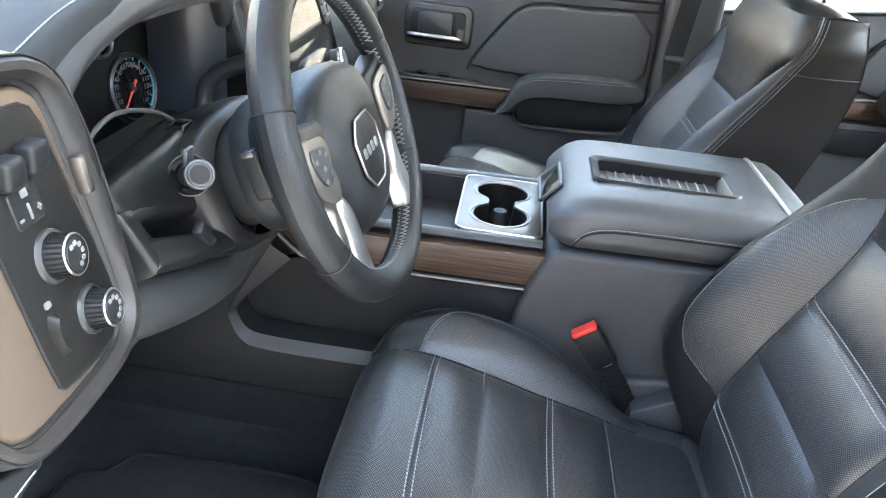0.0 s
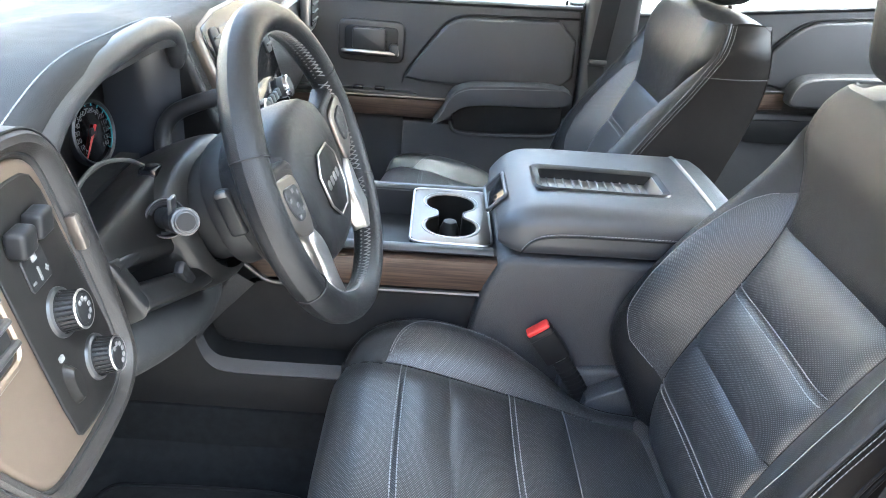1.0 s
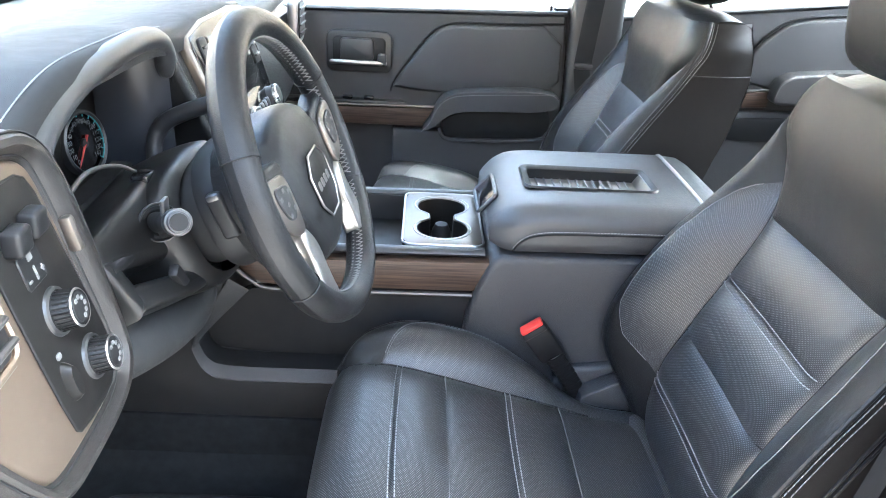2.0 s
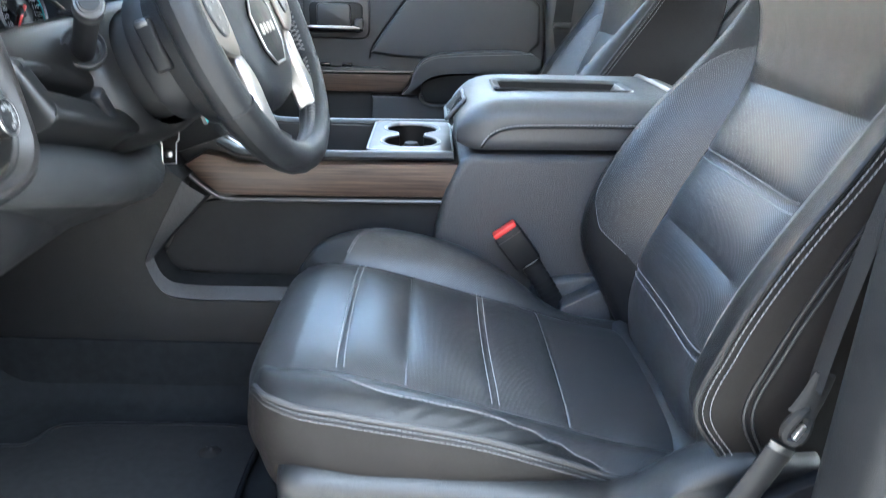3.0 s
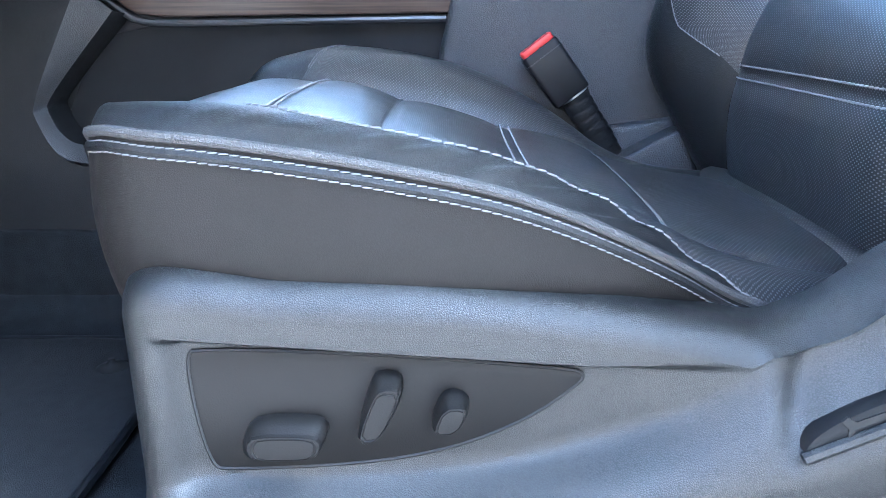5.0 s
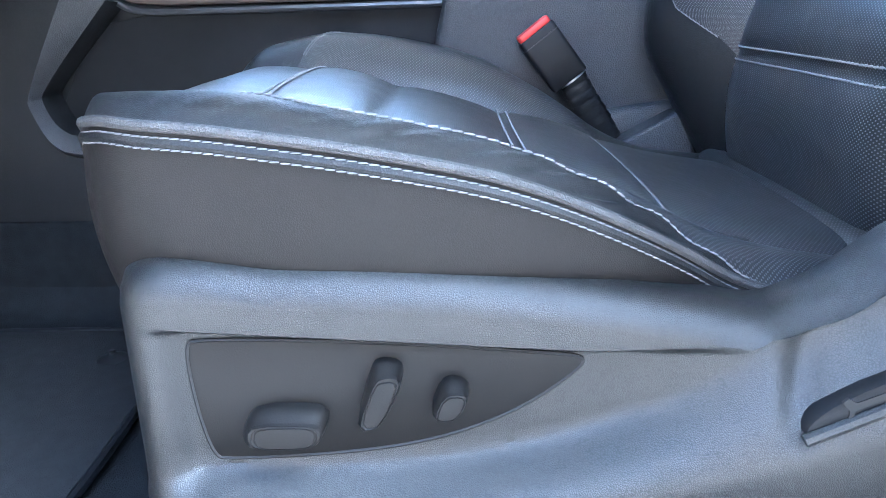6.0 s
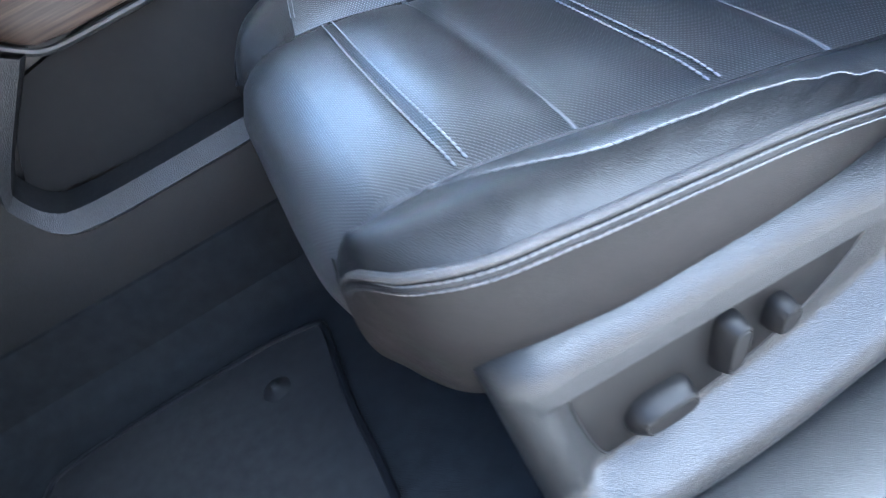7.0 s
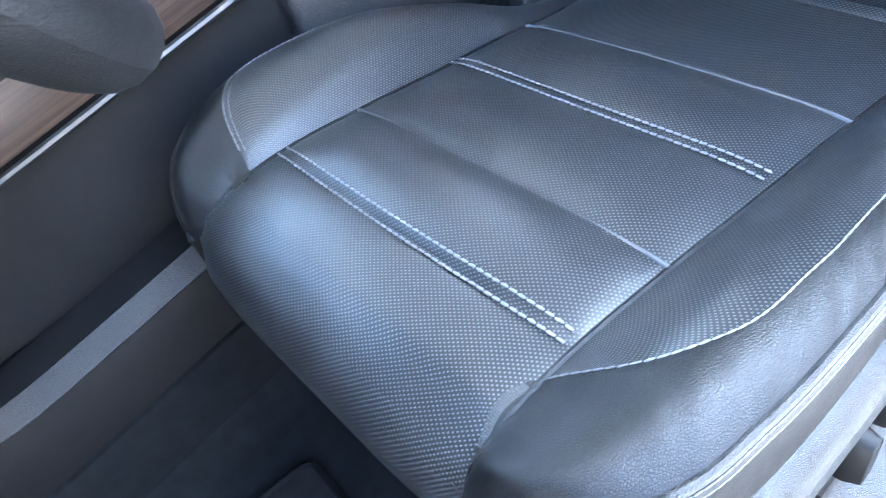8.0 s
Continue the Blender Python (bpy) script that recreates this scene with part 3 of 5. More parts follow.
# ---- seat base shield on the driver's side ----
def shield(seat):
    top = spline([-.20, -.185, -.10, 0, .08, .13, .16, .19, .225, .26, .30, .36], [.842, .850, .852, .847, .836, .826, .822, .834, .860, .878, .885, .885])
    c1 = spline([-.20, -.15, -.046, .019, .066, .111, .151, .185, .22, .36], [.732, .7335, .7365, .745, .759, .780, .808, .830, .842, .85])
    c2 = spline([-.20, -.15, -.05, .03, .10, .16, .22, .30, .36], [.722, .714, .712, .725, .744, .765, .786, .80, .81])
    bot = spline([-.20, -.15, 0, .1, .2, .3, .36], [.675, .680, .682, .685, .69, .70, .70])
    P = []
    xs = np.concatenate([[-.193, -.192, -.190, -.186, -.181], np.linspace(-.178, .36, 110)])
    for x in xs:
        inset = 0.03 * (1 - math.sqrt(max(0, 1 - min(1, max(0, (-.160 - x) / .033)) ** 2)))
        t, a, b, o = top(x), c1(x), c2(x), bot(x)
        a = min(a, t - .012)
        b = min(b, a - .004)
        flare = 0.020 * smoothstep(-.20, -.13, x) + 0.008 * smoothstep(.05, .25, x)
        face = -.714
        zt = interp(x, (-.17, .06, .16), (.820, .804, .806))
        sx = smoothstep(-.173, -.154, x) * (1 - smoothstep(.06, .16, x))

        def rec(z):
            return .012 * sx * (1 - smoothstep(zt - .004, zt + .003, z))
        col = [(-.655, t - .012), (-.668, t - .001), (-.688, t), (-.702, t - .003), (-.710, t - .009), (face, t - .018)]
        col[5] = (face, max(a + .002, t - .018))
        z0 = col[5][1]
        hi = max(a, min(z0, zt + .004))
        lo = max(a, min(hi, zt - .006))
        for u, w, n in ((z0, hi, 7), (hi, lo, 8), (lo, a, 8)):
            for z in np.linspace(u, w, n)[1:]:
                col.append((face + rec(z), z))
        deep = rec(a)
        for s in np.linspace(0, 1, 9)[1:]:
            w = s * s * (3 - 2 * s)
            col.append((face + deep - (flare + deep) * (0.35 * s + 0.65 * w), a + (b - a) * s))
        col += [(face - flare - .003, b - .006), (face - flare - .003, b - .014), (face - flare, (b + o) / 2), (face - flare + .012, o)]
        valley = [.007 * math.exp(-((x - .166 - .30 * (z - .79)) / .008) ** 2) * float(smoothstep(.755, .785, z) * (1 - smoothstep(.795, .84, z))) for y, z in col]
        P.append([(x, y + inset + k, z) for (y, z), k in zip(col, valley)])
    part("side_shield", grid(P), GRAIN, seat, "grained dark plastic seat trim")
    # front closing face
    part("front_closing", prism([(-.65, .80), (-.30, .80), (-.25, .78), (-.25, .70), (-.65, .68)], -.170, -.155, "x", .006, 3), DARK, seat)
    # switch plate, in a shallow frame
    pl = np.array((-.002, .001)) + smoothed([(-.154, .806), (-.148, .811), (-.05, .8075), (.05, .799), (.0605, .7965), (.058, .790), (.030, .768), (-.010, .750), (-.06, .740), (-.138, .736), (-.146, .739), (-.152, .77)], 2, True)
    plate = part("switch_plate", prism([tuple(p) for p in pl], -.7032, -.690, "y", .0012, 2), PANEL, seat, "smooth dark grey switch plate")
    ring = [(x, -.7028, z) for x, z in pl]
    part("gap", tube(np.array(ring + [ring[0]]), .0011, 6), DARK, seat)
    # three wedge-shaped switches: a broad foot, a sloping top and a smaller outer face
    def switch(foot, crown, d):
        foot, crown = smoothed(foot, 1, True), smoothed(crown, 1, True)
        crown = crown.mean(axis=0) + (crown - crown.mean(axis=0)) * 1.15 - (0, .0022)

        def ring(pts, n=41):
            c = pts.mean(axis=0)
            ang = np.arctan2(pts[:, 1] - c[1], pts[:, 0] - c[0])
            k = np.linspace(-math.pi, math.pi, n)
            order = np.argsort(ang)
            return [np.array((np.interp(q, ang[order], pts[order, 0], period=2 * math.pi), np.interp(q, ang[order], pts[order, 1], period=2 * math.pi))) for q in k]
        A, B, cb = ring(foot), ring(crown), crown.mean(axis=0)
        rows = [[(p[0], -.702, p[1]) for p in A], [(p[0], -.7065, p[1]) for p in A]]
        for t, y in ((.12, .0082), (.45, .0115), (.85, .0150)):
            rows.append([(p[0] * (1 - t) + q[0] * t, -.702 - y * d / .017, p[1] * (1 - t) + q[1] * t) for p, q in zip(A, B)])
        body = grid(rows)
        rows = [[(q[0] * (1 - t) + p[0] * t, -.702 - .0150 * d / .017, q[1] * (1 - t) + p[1] * t) for p, q in zip(A, B)] for t in (.15,)]
        for k, y in ((1.0, .0166), (.97, .0174), (.90, .0177), (.87, .0171), (.83, .0171), (.80, .0178), (.4, .0180), (0.0, .0180)):
            rows.append([(cb[0] + (q[0] - cb[0]) * k, -.702 - y * d / .017, cb[1] + (q[1] - cb[1]) * k) for q in B])
        return body, grid(rows)
    for foot, crown, d in (
            ([(-.129, .753), (-.127, .764), (-.119, .773), (-.088, .773), (-.081, .769), (-.081, .762), (-.088, .749), (-.096, .747), (-.126, .747)],
             [(-.121, .764), (-.117, .769), (-.090, .769), (-.085, .766), (-.087, .759), (-.093, .756), (-.119, .756)], .017),
            ([(-.0655, .763), (-.056, .797), (-.051, .800), (-.041, .799), (-.0385, .793), (-.042, .780), (-.053, .760), (-.063, .758)],
             [(-.0615, .771), (-.053, .794), (-.049, .796), (-.043, .796), (-.0415, .792), (-.051, .770), (-.059, .767)], .017),
            ([(-.025, .770), (-.019, .786), (-.013, .789), (-.005, .786), (-.003, .780), (-.009, .765), (-.022, .763)],
             [(-.0215, .774), (-.017, .785), (-.008, .786), (-.006, .783), (-.011, .772), (-.020, .771)], .016)):
        body, cap = switch(foot, crown, d)
        k = part("switch", body, PANEL, plate, "dark grey rocker switch")
        part("cap", cap, PANEL, k, auto=25)
    # belt guide cover behind, flush in its pocket
    cov = smoothed([(.163, .770), (.1645, .777), (.172, .785), (.185, .7935), (.205, .803), (.25, .826), (.30, .856), (.36, .890), (.36, .862), (.30, .834), (.24, .806), (.20, .788)], 1, True)
    cover = part("belt_cover", prism([tuple(p) for p in cov], -.722, -.7395, "y", .002, 2), COVER, seat, "smooth dark plastic belt cover with slot")
    part("slot", prism([(.1785, .7895), (.1835, .7845), (.20, .7915), (.222, .8025), (.262, .8235), (.262, .8275), (.222, .8065), (.20, .7955), (.1855, .7895), (.181, .792)], -.7385, -.7402, "y", .0, 1), RUBBER, cover)
    part("slot", prism([(.1825, .787), (.1855, .787), (.1855, .779), (.183, .779)], -.7385, -.7401, "y", .0, 1), RUBBER, cover)
    part("ledge", tube(smoothed([(.163, -.7395, .768), (.20, -.7395, .785), (.24, -.7395, .803), (.30, -.7395, .831), (.36, -.7395, .859)], 2), .0035, 8), GRAIN, cover)


shield(driver_seat)

# ---- centre console ----
def console():
    con = thing("center_console", (0, 0, .635), "dark grey center console with wood trim and padded armrest", "console")
    # lower body: near side sheet with a framed recess, far side mirrored
    for s in (-1, 1):
        body = smoothed([(-.95, .64), (-.95, .93), (-.60, .96), (-.43, 1.02), (-.37, .985), (-.02, .985), (.40, .985), (.40, .64)], 0)
        part("side_wall", prism([tuple(p) for p in body], s * .10, s * .136, "y", .004, 2), PLAST, con)
        panel = smoothed([(-.488, .880), (-.388, .99), (.08, .985), (.08, .832), (-.466, .832)], 1, True)
        # bevelled frame round the recess
        o = smoothed([(-.422, 1.018), (-.494, .884), (-.491, .868), (-.477, .832), (-.450, .8145), (-.30, .8155), (-.16, .817)], 2)
        i_ = smoothed([(-.392, .988), (-.484, .888), (-.483, .874), (-.472, .848), (-.448, .834), (-.30, .8345), (-.16, .836)], 2)
        band = [[(a[0], s * .208, a[1] - .004), (a[0] * .95 + b[0] * .05, s * .213, a[1] * .95 + b[1] * .05), (a[0] * .7 + b[0] * .3, s * .210, a[1] * .7 + b[1] * .3), (b[0], s * .197, b[1])] for a, b in zip(o, i_)]
        # inward return of the frame, the deep recess's shade put into its colour
        inward = [[(b[0], s * .197, b[1]), (b[0] * 1.05 - a[0] * .05, s * .185, b[1] * 1.05 - a[1] * .05), (b[0] * 1.1 - a[0] * .1, s * .150, b[1] * 1.1 - a[1] * .1)] for a, b in zip(o, i_)]
        part("recess_edge", grid(inward), RECESS, con)
        part("frame", grid(band), FRAME, con, "bevelled grey frame")
        part("recess_panel", prism([tuple(p) for p in panel], s * .128, s * .150, "y", .002, 2), RECESS, con)
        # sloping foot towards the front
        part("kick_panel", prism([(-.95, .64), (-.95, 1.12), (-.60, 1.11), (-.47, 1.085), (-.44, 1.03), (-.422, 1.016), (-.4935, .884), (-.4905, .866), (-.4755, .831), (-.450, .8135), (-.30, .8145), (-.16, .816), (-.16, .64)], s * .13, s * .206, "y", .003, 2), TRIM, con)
        part("carpet_edge", prism([(-.95, .60), (-.95, .74), (-.40, .735), (-.16, .735), (-.16, .60)], s * .149, s * .213, "y", .004, 2), CARPET, con)
        wood = smoothed([(-.432, 1.030), (-.392, .992), (-.378, .984), (-.34, .981), (-.010, .9845), (.012, 1.040), (-.33, 1.032), (-.352, 1.034), (-.372, 1.044), (-.400, 1.049)], 0)
        part("wood_trim", prism([tuple(p) for p in wood], s * .130, s * .164, "y", .003, 2), WOOD, con, "brown wood grain trim")
        strip = smoothed([(-.436, s * .164, 1.022), (-.392, s * .165, .984), (-.372, s * .165, .975), (-.33, s * .165, .974), (-.018, s * .165, .978)], 2)
        part("trim_strip", tube(strip, .0042, 8), STRIP, con, "satin metal strip")
        rail = [(-.38, s * .140, 1.066), (-.352, s * .140, 1.050), (-.335, s * .140, 1.045), (-.2, s * .140, 1.046), (0, s * .140, 1.049)]
        part("rail", tube(smoothed(rail, 2), .0125, 10, flat=.6), PLAST, con)
    # tray floor and front switch ledge
    part("tray", prism([(-.35, -.135), (-.145, -.135), (-.145, .135), (-.35, .135)], .985, .99, "z", .001, 1), DARK, con)
    for s in (-1, 1):
        part("tray_wall", prism([(-.35, .985), (-.145, .985), (-.145, 1.044), (-.335, 1.044), (-.35, 1.05)], s * .127, s * .135, "y", .002, 1), PLAST, con)
    ledge = prism([(-.31, 1.02), (-.355, 1.045), (-.43, 1.095), (-.46, 1.09), (-.46, .98), (-.31, .98)], -.128, .128, "y", .006, 2)
    part("switch_ledge", ledge, PLAST, con)
    tilt = towards((-.365, -.045, 1.0555), (.55, 0, .83))
    fr = part("switch_frame", prism(rrect(-.075, -.045, .075, .045, .014), 0, .006, "z", .002, 2, tilt), SATIN, con, "satin silver switch frame")
    part("switch_bed", prism(rrect(-.066, -.036, .066, .036, .010), .005, .0075, "z", .001, 1, tilt), DARK, fr)
    for k in (-.045, -.015, .015, .045):
        part("switch_key", prism(rrect(k - .011, -.03, k + .011, .03, .004), .0075, .012, "z", .002, 2, tilt), GRAIN, fr)
    # cup holder plate with two wells
    def plate_with_holes():
        bm = bmesh.new()
        n = 64
        inner, outer, wall = [], [], []
        a = np.linspace(0, 2 * math.pi, n, endpoint=False)
        for k, t in enumerate(a):
            c, s = math.cos(t), math.sin(t)
            # a figure eight outline: two wells joined by a waist
            yy = 0.100 * s
            w = 0.049 if abs(yy) > .045 else 0.030 + 0.019 * smoothstep(.012, .045, abs(yy))
            cy = .052
            best = 0
            for rr in np.linspace(0, .11, 221):
                x, y = rr * c, rr * s
                ins = (x * x + (abs(y) - cy) ** 2 < .046 ** 2) or (abs(x) < .022 and abs(y) < cy)
                if ins:
                    best = rr
            inner.append((-.072 + best * c, best * s))
            o = ((abs(c) / .0715) ** 9 + (abs(s) / .124) ** 9) ** (1 / 9)
            outer.append((-.072 + c / o, s / o))
        rows = [[(x, y, 1.0515) for x, y in outer], [(x * .1 + X * .9, y * .1 + Y * .9, 1.0535) for (x, y), (X, Y) in zip(inner, outer)],
                [(x * .97 + X * .03, y * .97 + Y * .03, 1.0535) for (x, y), (X, Y) in zip(inner, outer)], [(x, y, 1.051) for x, y in inner]]
        P = np.array([[r[i] for r in rows] for i in range(n)] + [[r[0] for r in rows]])
        plate = grid(P)
        W = [[(x, y, 1.051), (x * .98 - .072 * .02, y * .98, 1.03), (x * .96 - .072 * .04, y * .96, .985)] for x, y in inner]
        W.append(W[0])
        lip = np.array([(-.072 + (x + .072) * 1.14, y * 1.07, 1.0538) for x, y in inner + inner[:1]])
        return plate, grid(np.array(W)), lip
    plate, well, lip = plate_with_holes()
    cp = part("cup_holder_plate", plate, BRONZE, con, "satin silver cup holder plate")
    part("well", well, PANEL, cp)
    part("well_floor", prism(rrect(-.14, -.12, -.004, .12, .02), .982, .986, "z", .001, 1), RUBBER, cp)
    part("lip", tube(lip, .0014, 8), SATIN, cp, "chrome rim")
    part("divider", lathe([(.0, .056), (.012, .054), (.018, .040), (.020, 0)], pose(-.072, 0, .985), 20), RUBBER, cp)
    edge = [(x, y, 1.0515) for x, y in rrect(-.1435, -.124, -.0005, .124, .016, 4)]
    part("rim", tube(np.array(edge + [edge[0]]), .0022, 6), SATIN, cp)
    # pedestal of the armrest, concave at its front
    ped = [(.40, .64), (.40, 1.066), (.032, 1.060), (.012, 1.050), (-.013, .995), (-.026, .94), (-.034, .87), (-.036, .80), (-.036, .64)]
    part("pedestal", prism(ped, -.178, .178, "y", .014, 4), PEDESTAL, con, "grained dark plastic pedestal")
    part("pedestal_foot", prism([(.13, .64), (.135, .835), (.16, .855), (.40, .885), (.40, .64)], -.198, -.17, "y", .010, 3), PEDESTAL, con)
    # padded lid
    def lid_section(x):
        h = interp(x, (.0, .012, .03, .06, .10, .36, .40, .42), (1.100, 1.117, 1.134, 1.145, 1.148, 1.150, 1.146, 1.135))
        b = interp(x, (.0, .03, .06, .42), (1.075, 1.066, 1.068, 1.076))
        hw = interp(x, (.0, .02, .05, .42), (.145, .162, .176, .180))
        pts = []
        k = min(1, (h - b) / .075)
        for y, z in [(-hw + .006, b), (-hw, b + .006 * k), (-hw - .002, b + .02 * k), (-hw + .001, b + .036 * k)]:
            pts.append((y, z))
        for a in np.linspace(180, 90, 9):
            pts.append((-hw + .042 + .041 * math.cos(radians(a)), h - .034 * k + .034 * k * math.sin(radians(a))))
        pts += [(y, h + .003 * (1 - (y / hw) ** 2)) for y in (-hw + .055, -.085, -.067, -.048, -.030, -.010, .010, .030, .05, .07, hw - .055)]
        for a in np.linspace(90, 0, 9):
            pts.append((hw - .042 + .041 * math.cos(radians(a)), h - .034 * k + .034 * k * math.sin(radians(a))))
        for y, z in [(hw - .001, b + .036 * k), (hw + .002, b + .02 * k), (hw, b + .006 * k), (hw - .006, b)]:
            pts.append((y, z))
        return pts
    xs = np.concatenate([[.004, .006, .010, .016, .024, .034], [.05, .068], np.linspace(.08, .29, 18), [.300], np.linspace(.312, .40, 8), [.408, .414, .418]])
    P = [[(x, y, z) for y, z in lid_section(x)] for x in xs]
    mid = np.array(P[0]).mean(axis=0) + (-.003, 0, 0)
    P = [[tuple(mid + (np.array(q) - mid) * .0) for q in P[0]], [tuple(mid + (np.array(q) - mid) * .9 + (-.001, 0, 0)) for q in P[0]]] + P
    end = np.array(P[-1]).mean(axis=0) + (.004, 0, 0)
    P.append([tuple(end + (np.array(q) - end) * .0) for q in P[-1]])
    lid_bm = grid(P)
    hole = [f for f in lid_bm.faces if .068 < f.calc_center_median().x < .300 and -.085 < f.calc_center_median().y < .030 and f.calc_center_median().z > 1.12]
    bmesh.ops.delete(lid_bm, geom=hole, context='FACES')
    lid = part("armrest_lid", lid_bm, VINYL, con, "padded black leather armrest lid")
    for s in (-1, 1):
        line = smoothed([(.042, s * .1785, 1.076), (.052, s * .181, 1.094), (.075, s * .182, 1.107), (.12, s * .182, 1.112), (.40, s * .184, 1.116)], 3)
        part("stitching", stitches(line, .0045, .001, .0008), SEAM, lid, "light grey thread")
        part("seam", tube(line + (0, 0, -.004), .0018, 6), DARK, lid)
    # storage slot in the lid: a pocket with ribbed metal lining
    so = rrect(.064, -.089, .304, .034, .018)
    si = rrect(.079, -.074, .290, .019, .010)
    loop = [[(x, y, 1.1515), (x * .82 + u * .18, y * .82 + w * .18, 1.1548), (x * .30 + u * .70, y * .30 + w * .70, 1.1530), (u, w, 1.1500), (u, w, 1.132)] for (x, y), (u, w) in zip(so + so[:1], si + si[:1])]
    part("slot_rim", grid(loop), COLUMN, lid, "gloss black slot rim")
    part("slot_floor", prism(rrect(.070, -.083, .298, .028, .012), 1.122, 1.132, "z", .001, 1), SATIN, lid, "ribbed metal slot floor")
    for k in range(12):
        x = .098 + k * .0152
        part("rib", rbox((x, -.028, 1.1335), (.0030, .090, .004), .001, 1), RIB, lid)
    part("slot_wall", prism([(-.0, 0), (.012, 0), (.012, .019), (.009, .019)], -.078, .023, "y", .001, 1, Matrix.Translation((.281, 0, 1.132))), SATIN, lid, "satin metal end of the slot")
    band = [(.362, -.172, 1.118), (.362, -.150, 1.146), (.362, -.11, 1.151), (.362, .11, 1.151), (.362, .15, 1.146), (.362, .172, 1.118)]
    part("metal_band", tube(smoothed(band, 2), .0075, 8, flat=.45, up=(1, 0, 0)), SATIN, lid, "satin metal band")
    latch_at = towards((.0045, -.02, 1.1125), (-.75, 0, .66))
    la = part("latch", prism(rrect(-.055, -.022, .055, .022, .006), -.004, .0025, "z", .002, 2, latch_at), GLOSS, lid, "gloss black latch with metal frame")
    ring = [latch_at @ Vector((x, y, .002)) for x, y in rrect(-.055, -.022, .055, .022, .006)]
    part("latch_frame", tube(np.array([tuple(v) for v in ring + [ring[0]]]), .0036, 8), STRIP, la)
    return con


con = console()


# ---- seat belt buckle and belt ----
def buckle():
    b = thing("seat_belt_buckle", (.17, -.205, .80), "black seat belt buckle with red release button", "seat belt")
    axis = Vector((-.607, .0, .795)).normalized()
    m = towards((.1025, -.212, .9225), axis, (0, 1, 0))
    body = part("housing", prism(rrect(-.0225, -.012, .0225, .012, .005), -.037, .030, "z", .003, 2, m), DARK, b)
    part("release_button", prism(rrect(-.0205, -.0105, .0205, .0105, .004), .029, .037, "z", .002, 2, m), RED, body, "red button")
    part("groove", prism(rrect(-.0229, -.0124, .0229, .0124, .005), .019, .0203, "z", .0, 1, m), PLAST, body)
    p0 = m @ Vector((.003, 0, -.036))
    stalk = smoothed([tuple(p0), (.138, -.211, .876), (.160, -.208, .845), (.185, -.205, .80)], 3)
    part("sleeve", tube(resample(stalk, .002), .0165 + .0006 * np.sin(np.arange(len(resample(stalk, .002))) * 1.1) + .0005 * np.sin(np.arange(len(resample(stalk, .002))) * 2.3), 14, flat=.45, up=(0, 1, 0)), LEATHER, b, "folded black fabric sleeve")
    part("ring", tube([tuple(p0 + axis * .004), tuple(p0 - axis * .003)], .0165, 12, flat=.6, up=(0, 1, 0)), STEEL, b)
    return b


buckle()
solid("recliner_cover", prism([(.180, .826), (.240, .858), (.252, .858), (.266, .81), (.262, .76), (.17, .76)], -.200, -.238, "y", .005, 3), PEDESTAL,
      "grey plastic hinge cover beside the seat", "cover")

belt = thing("seat_belt", (.30, -.73, .80), "black seat belt with its anchor beside the seat", "seat belt")
low = smoothed([(.240, -.734, .806), (.250, -.739, .824), (.262, -.741, .845), (.280, -.740, .880), (.296, -.739, .915)], 2)
part("sleeve", tube(low[9:], .0142, 14, flat=.5, up=(0, 1, 0)), DARK, belt, "black plastic sleeve")
part("lower_sleeve", tube(low[:11], .0125, 14, flat=.42, up=(0, 1, 0)), COVER, belt, "dark folded fabric sleeve")
part("collar", tube([(.2955, -.739, .913), (.2990, -.7385, .921)], .0136, 14, flat=.5, up=(0, 1, 0)), STRIP, belt)
eye = [(.309 + .0135 * math.cos(k) * .62 + .004 * math.sin(k), -.738 + .003 * math.sin(2 * k), .944 + .019 * math.sin(k)) for k in np.linspace(0, 2 * math.pi, 28)]
part("anchor", tube(eye, .0058, 8), RUBBER, belt, "black coated anchor eye")
part("pin", rbox((.3085, -.7425, .938), (.006, .006, .017), .002, 2, Matrix.Rotation(radians(25), 4, 'Y')), STEEL, belt, "bright steel pin")
part("tongue", tube(smoothed([(.310, -.738, .955), (.316, -.740, .975), (.321, -.742, 1.0)], 2), np.linspace(.015, .010, 12), 10, flat=.35, up=(0, 1, 0)), RUBBER, belt)
web = smoothed([(.314, -.742, .985), (.318, -.745, 1.05), (.325, -.765, 1.20), (.40, -.79, 1.60)], 2)
part("webbing", tube(web, .012, 8, flat=.06, up=(1, 0, 0)), WEB, belt)

# ---- steering wheel ----
HUB = Vector((-.2631, -.3988, 1.2782))
AX = pose(0, 0, 0, 0, -21.7, -4.4).to_3x3() @ Vector((1, 0, 0))
WM = towards(HUB, AX) @ Matrix.Rotation(radians(3), 4, 'Z')


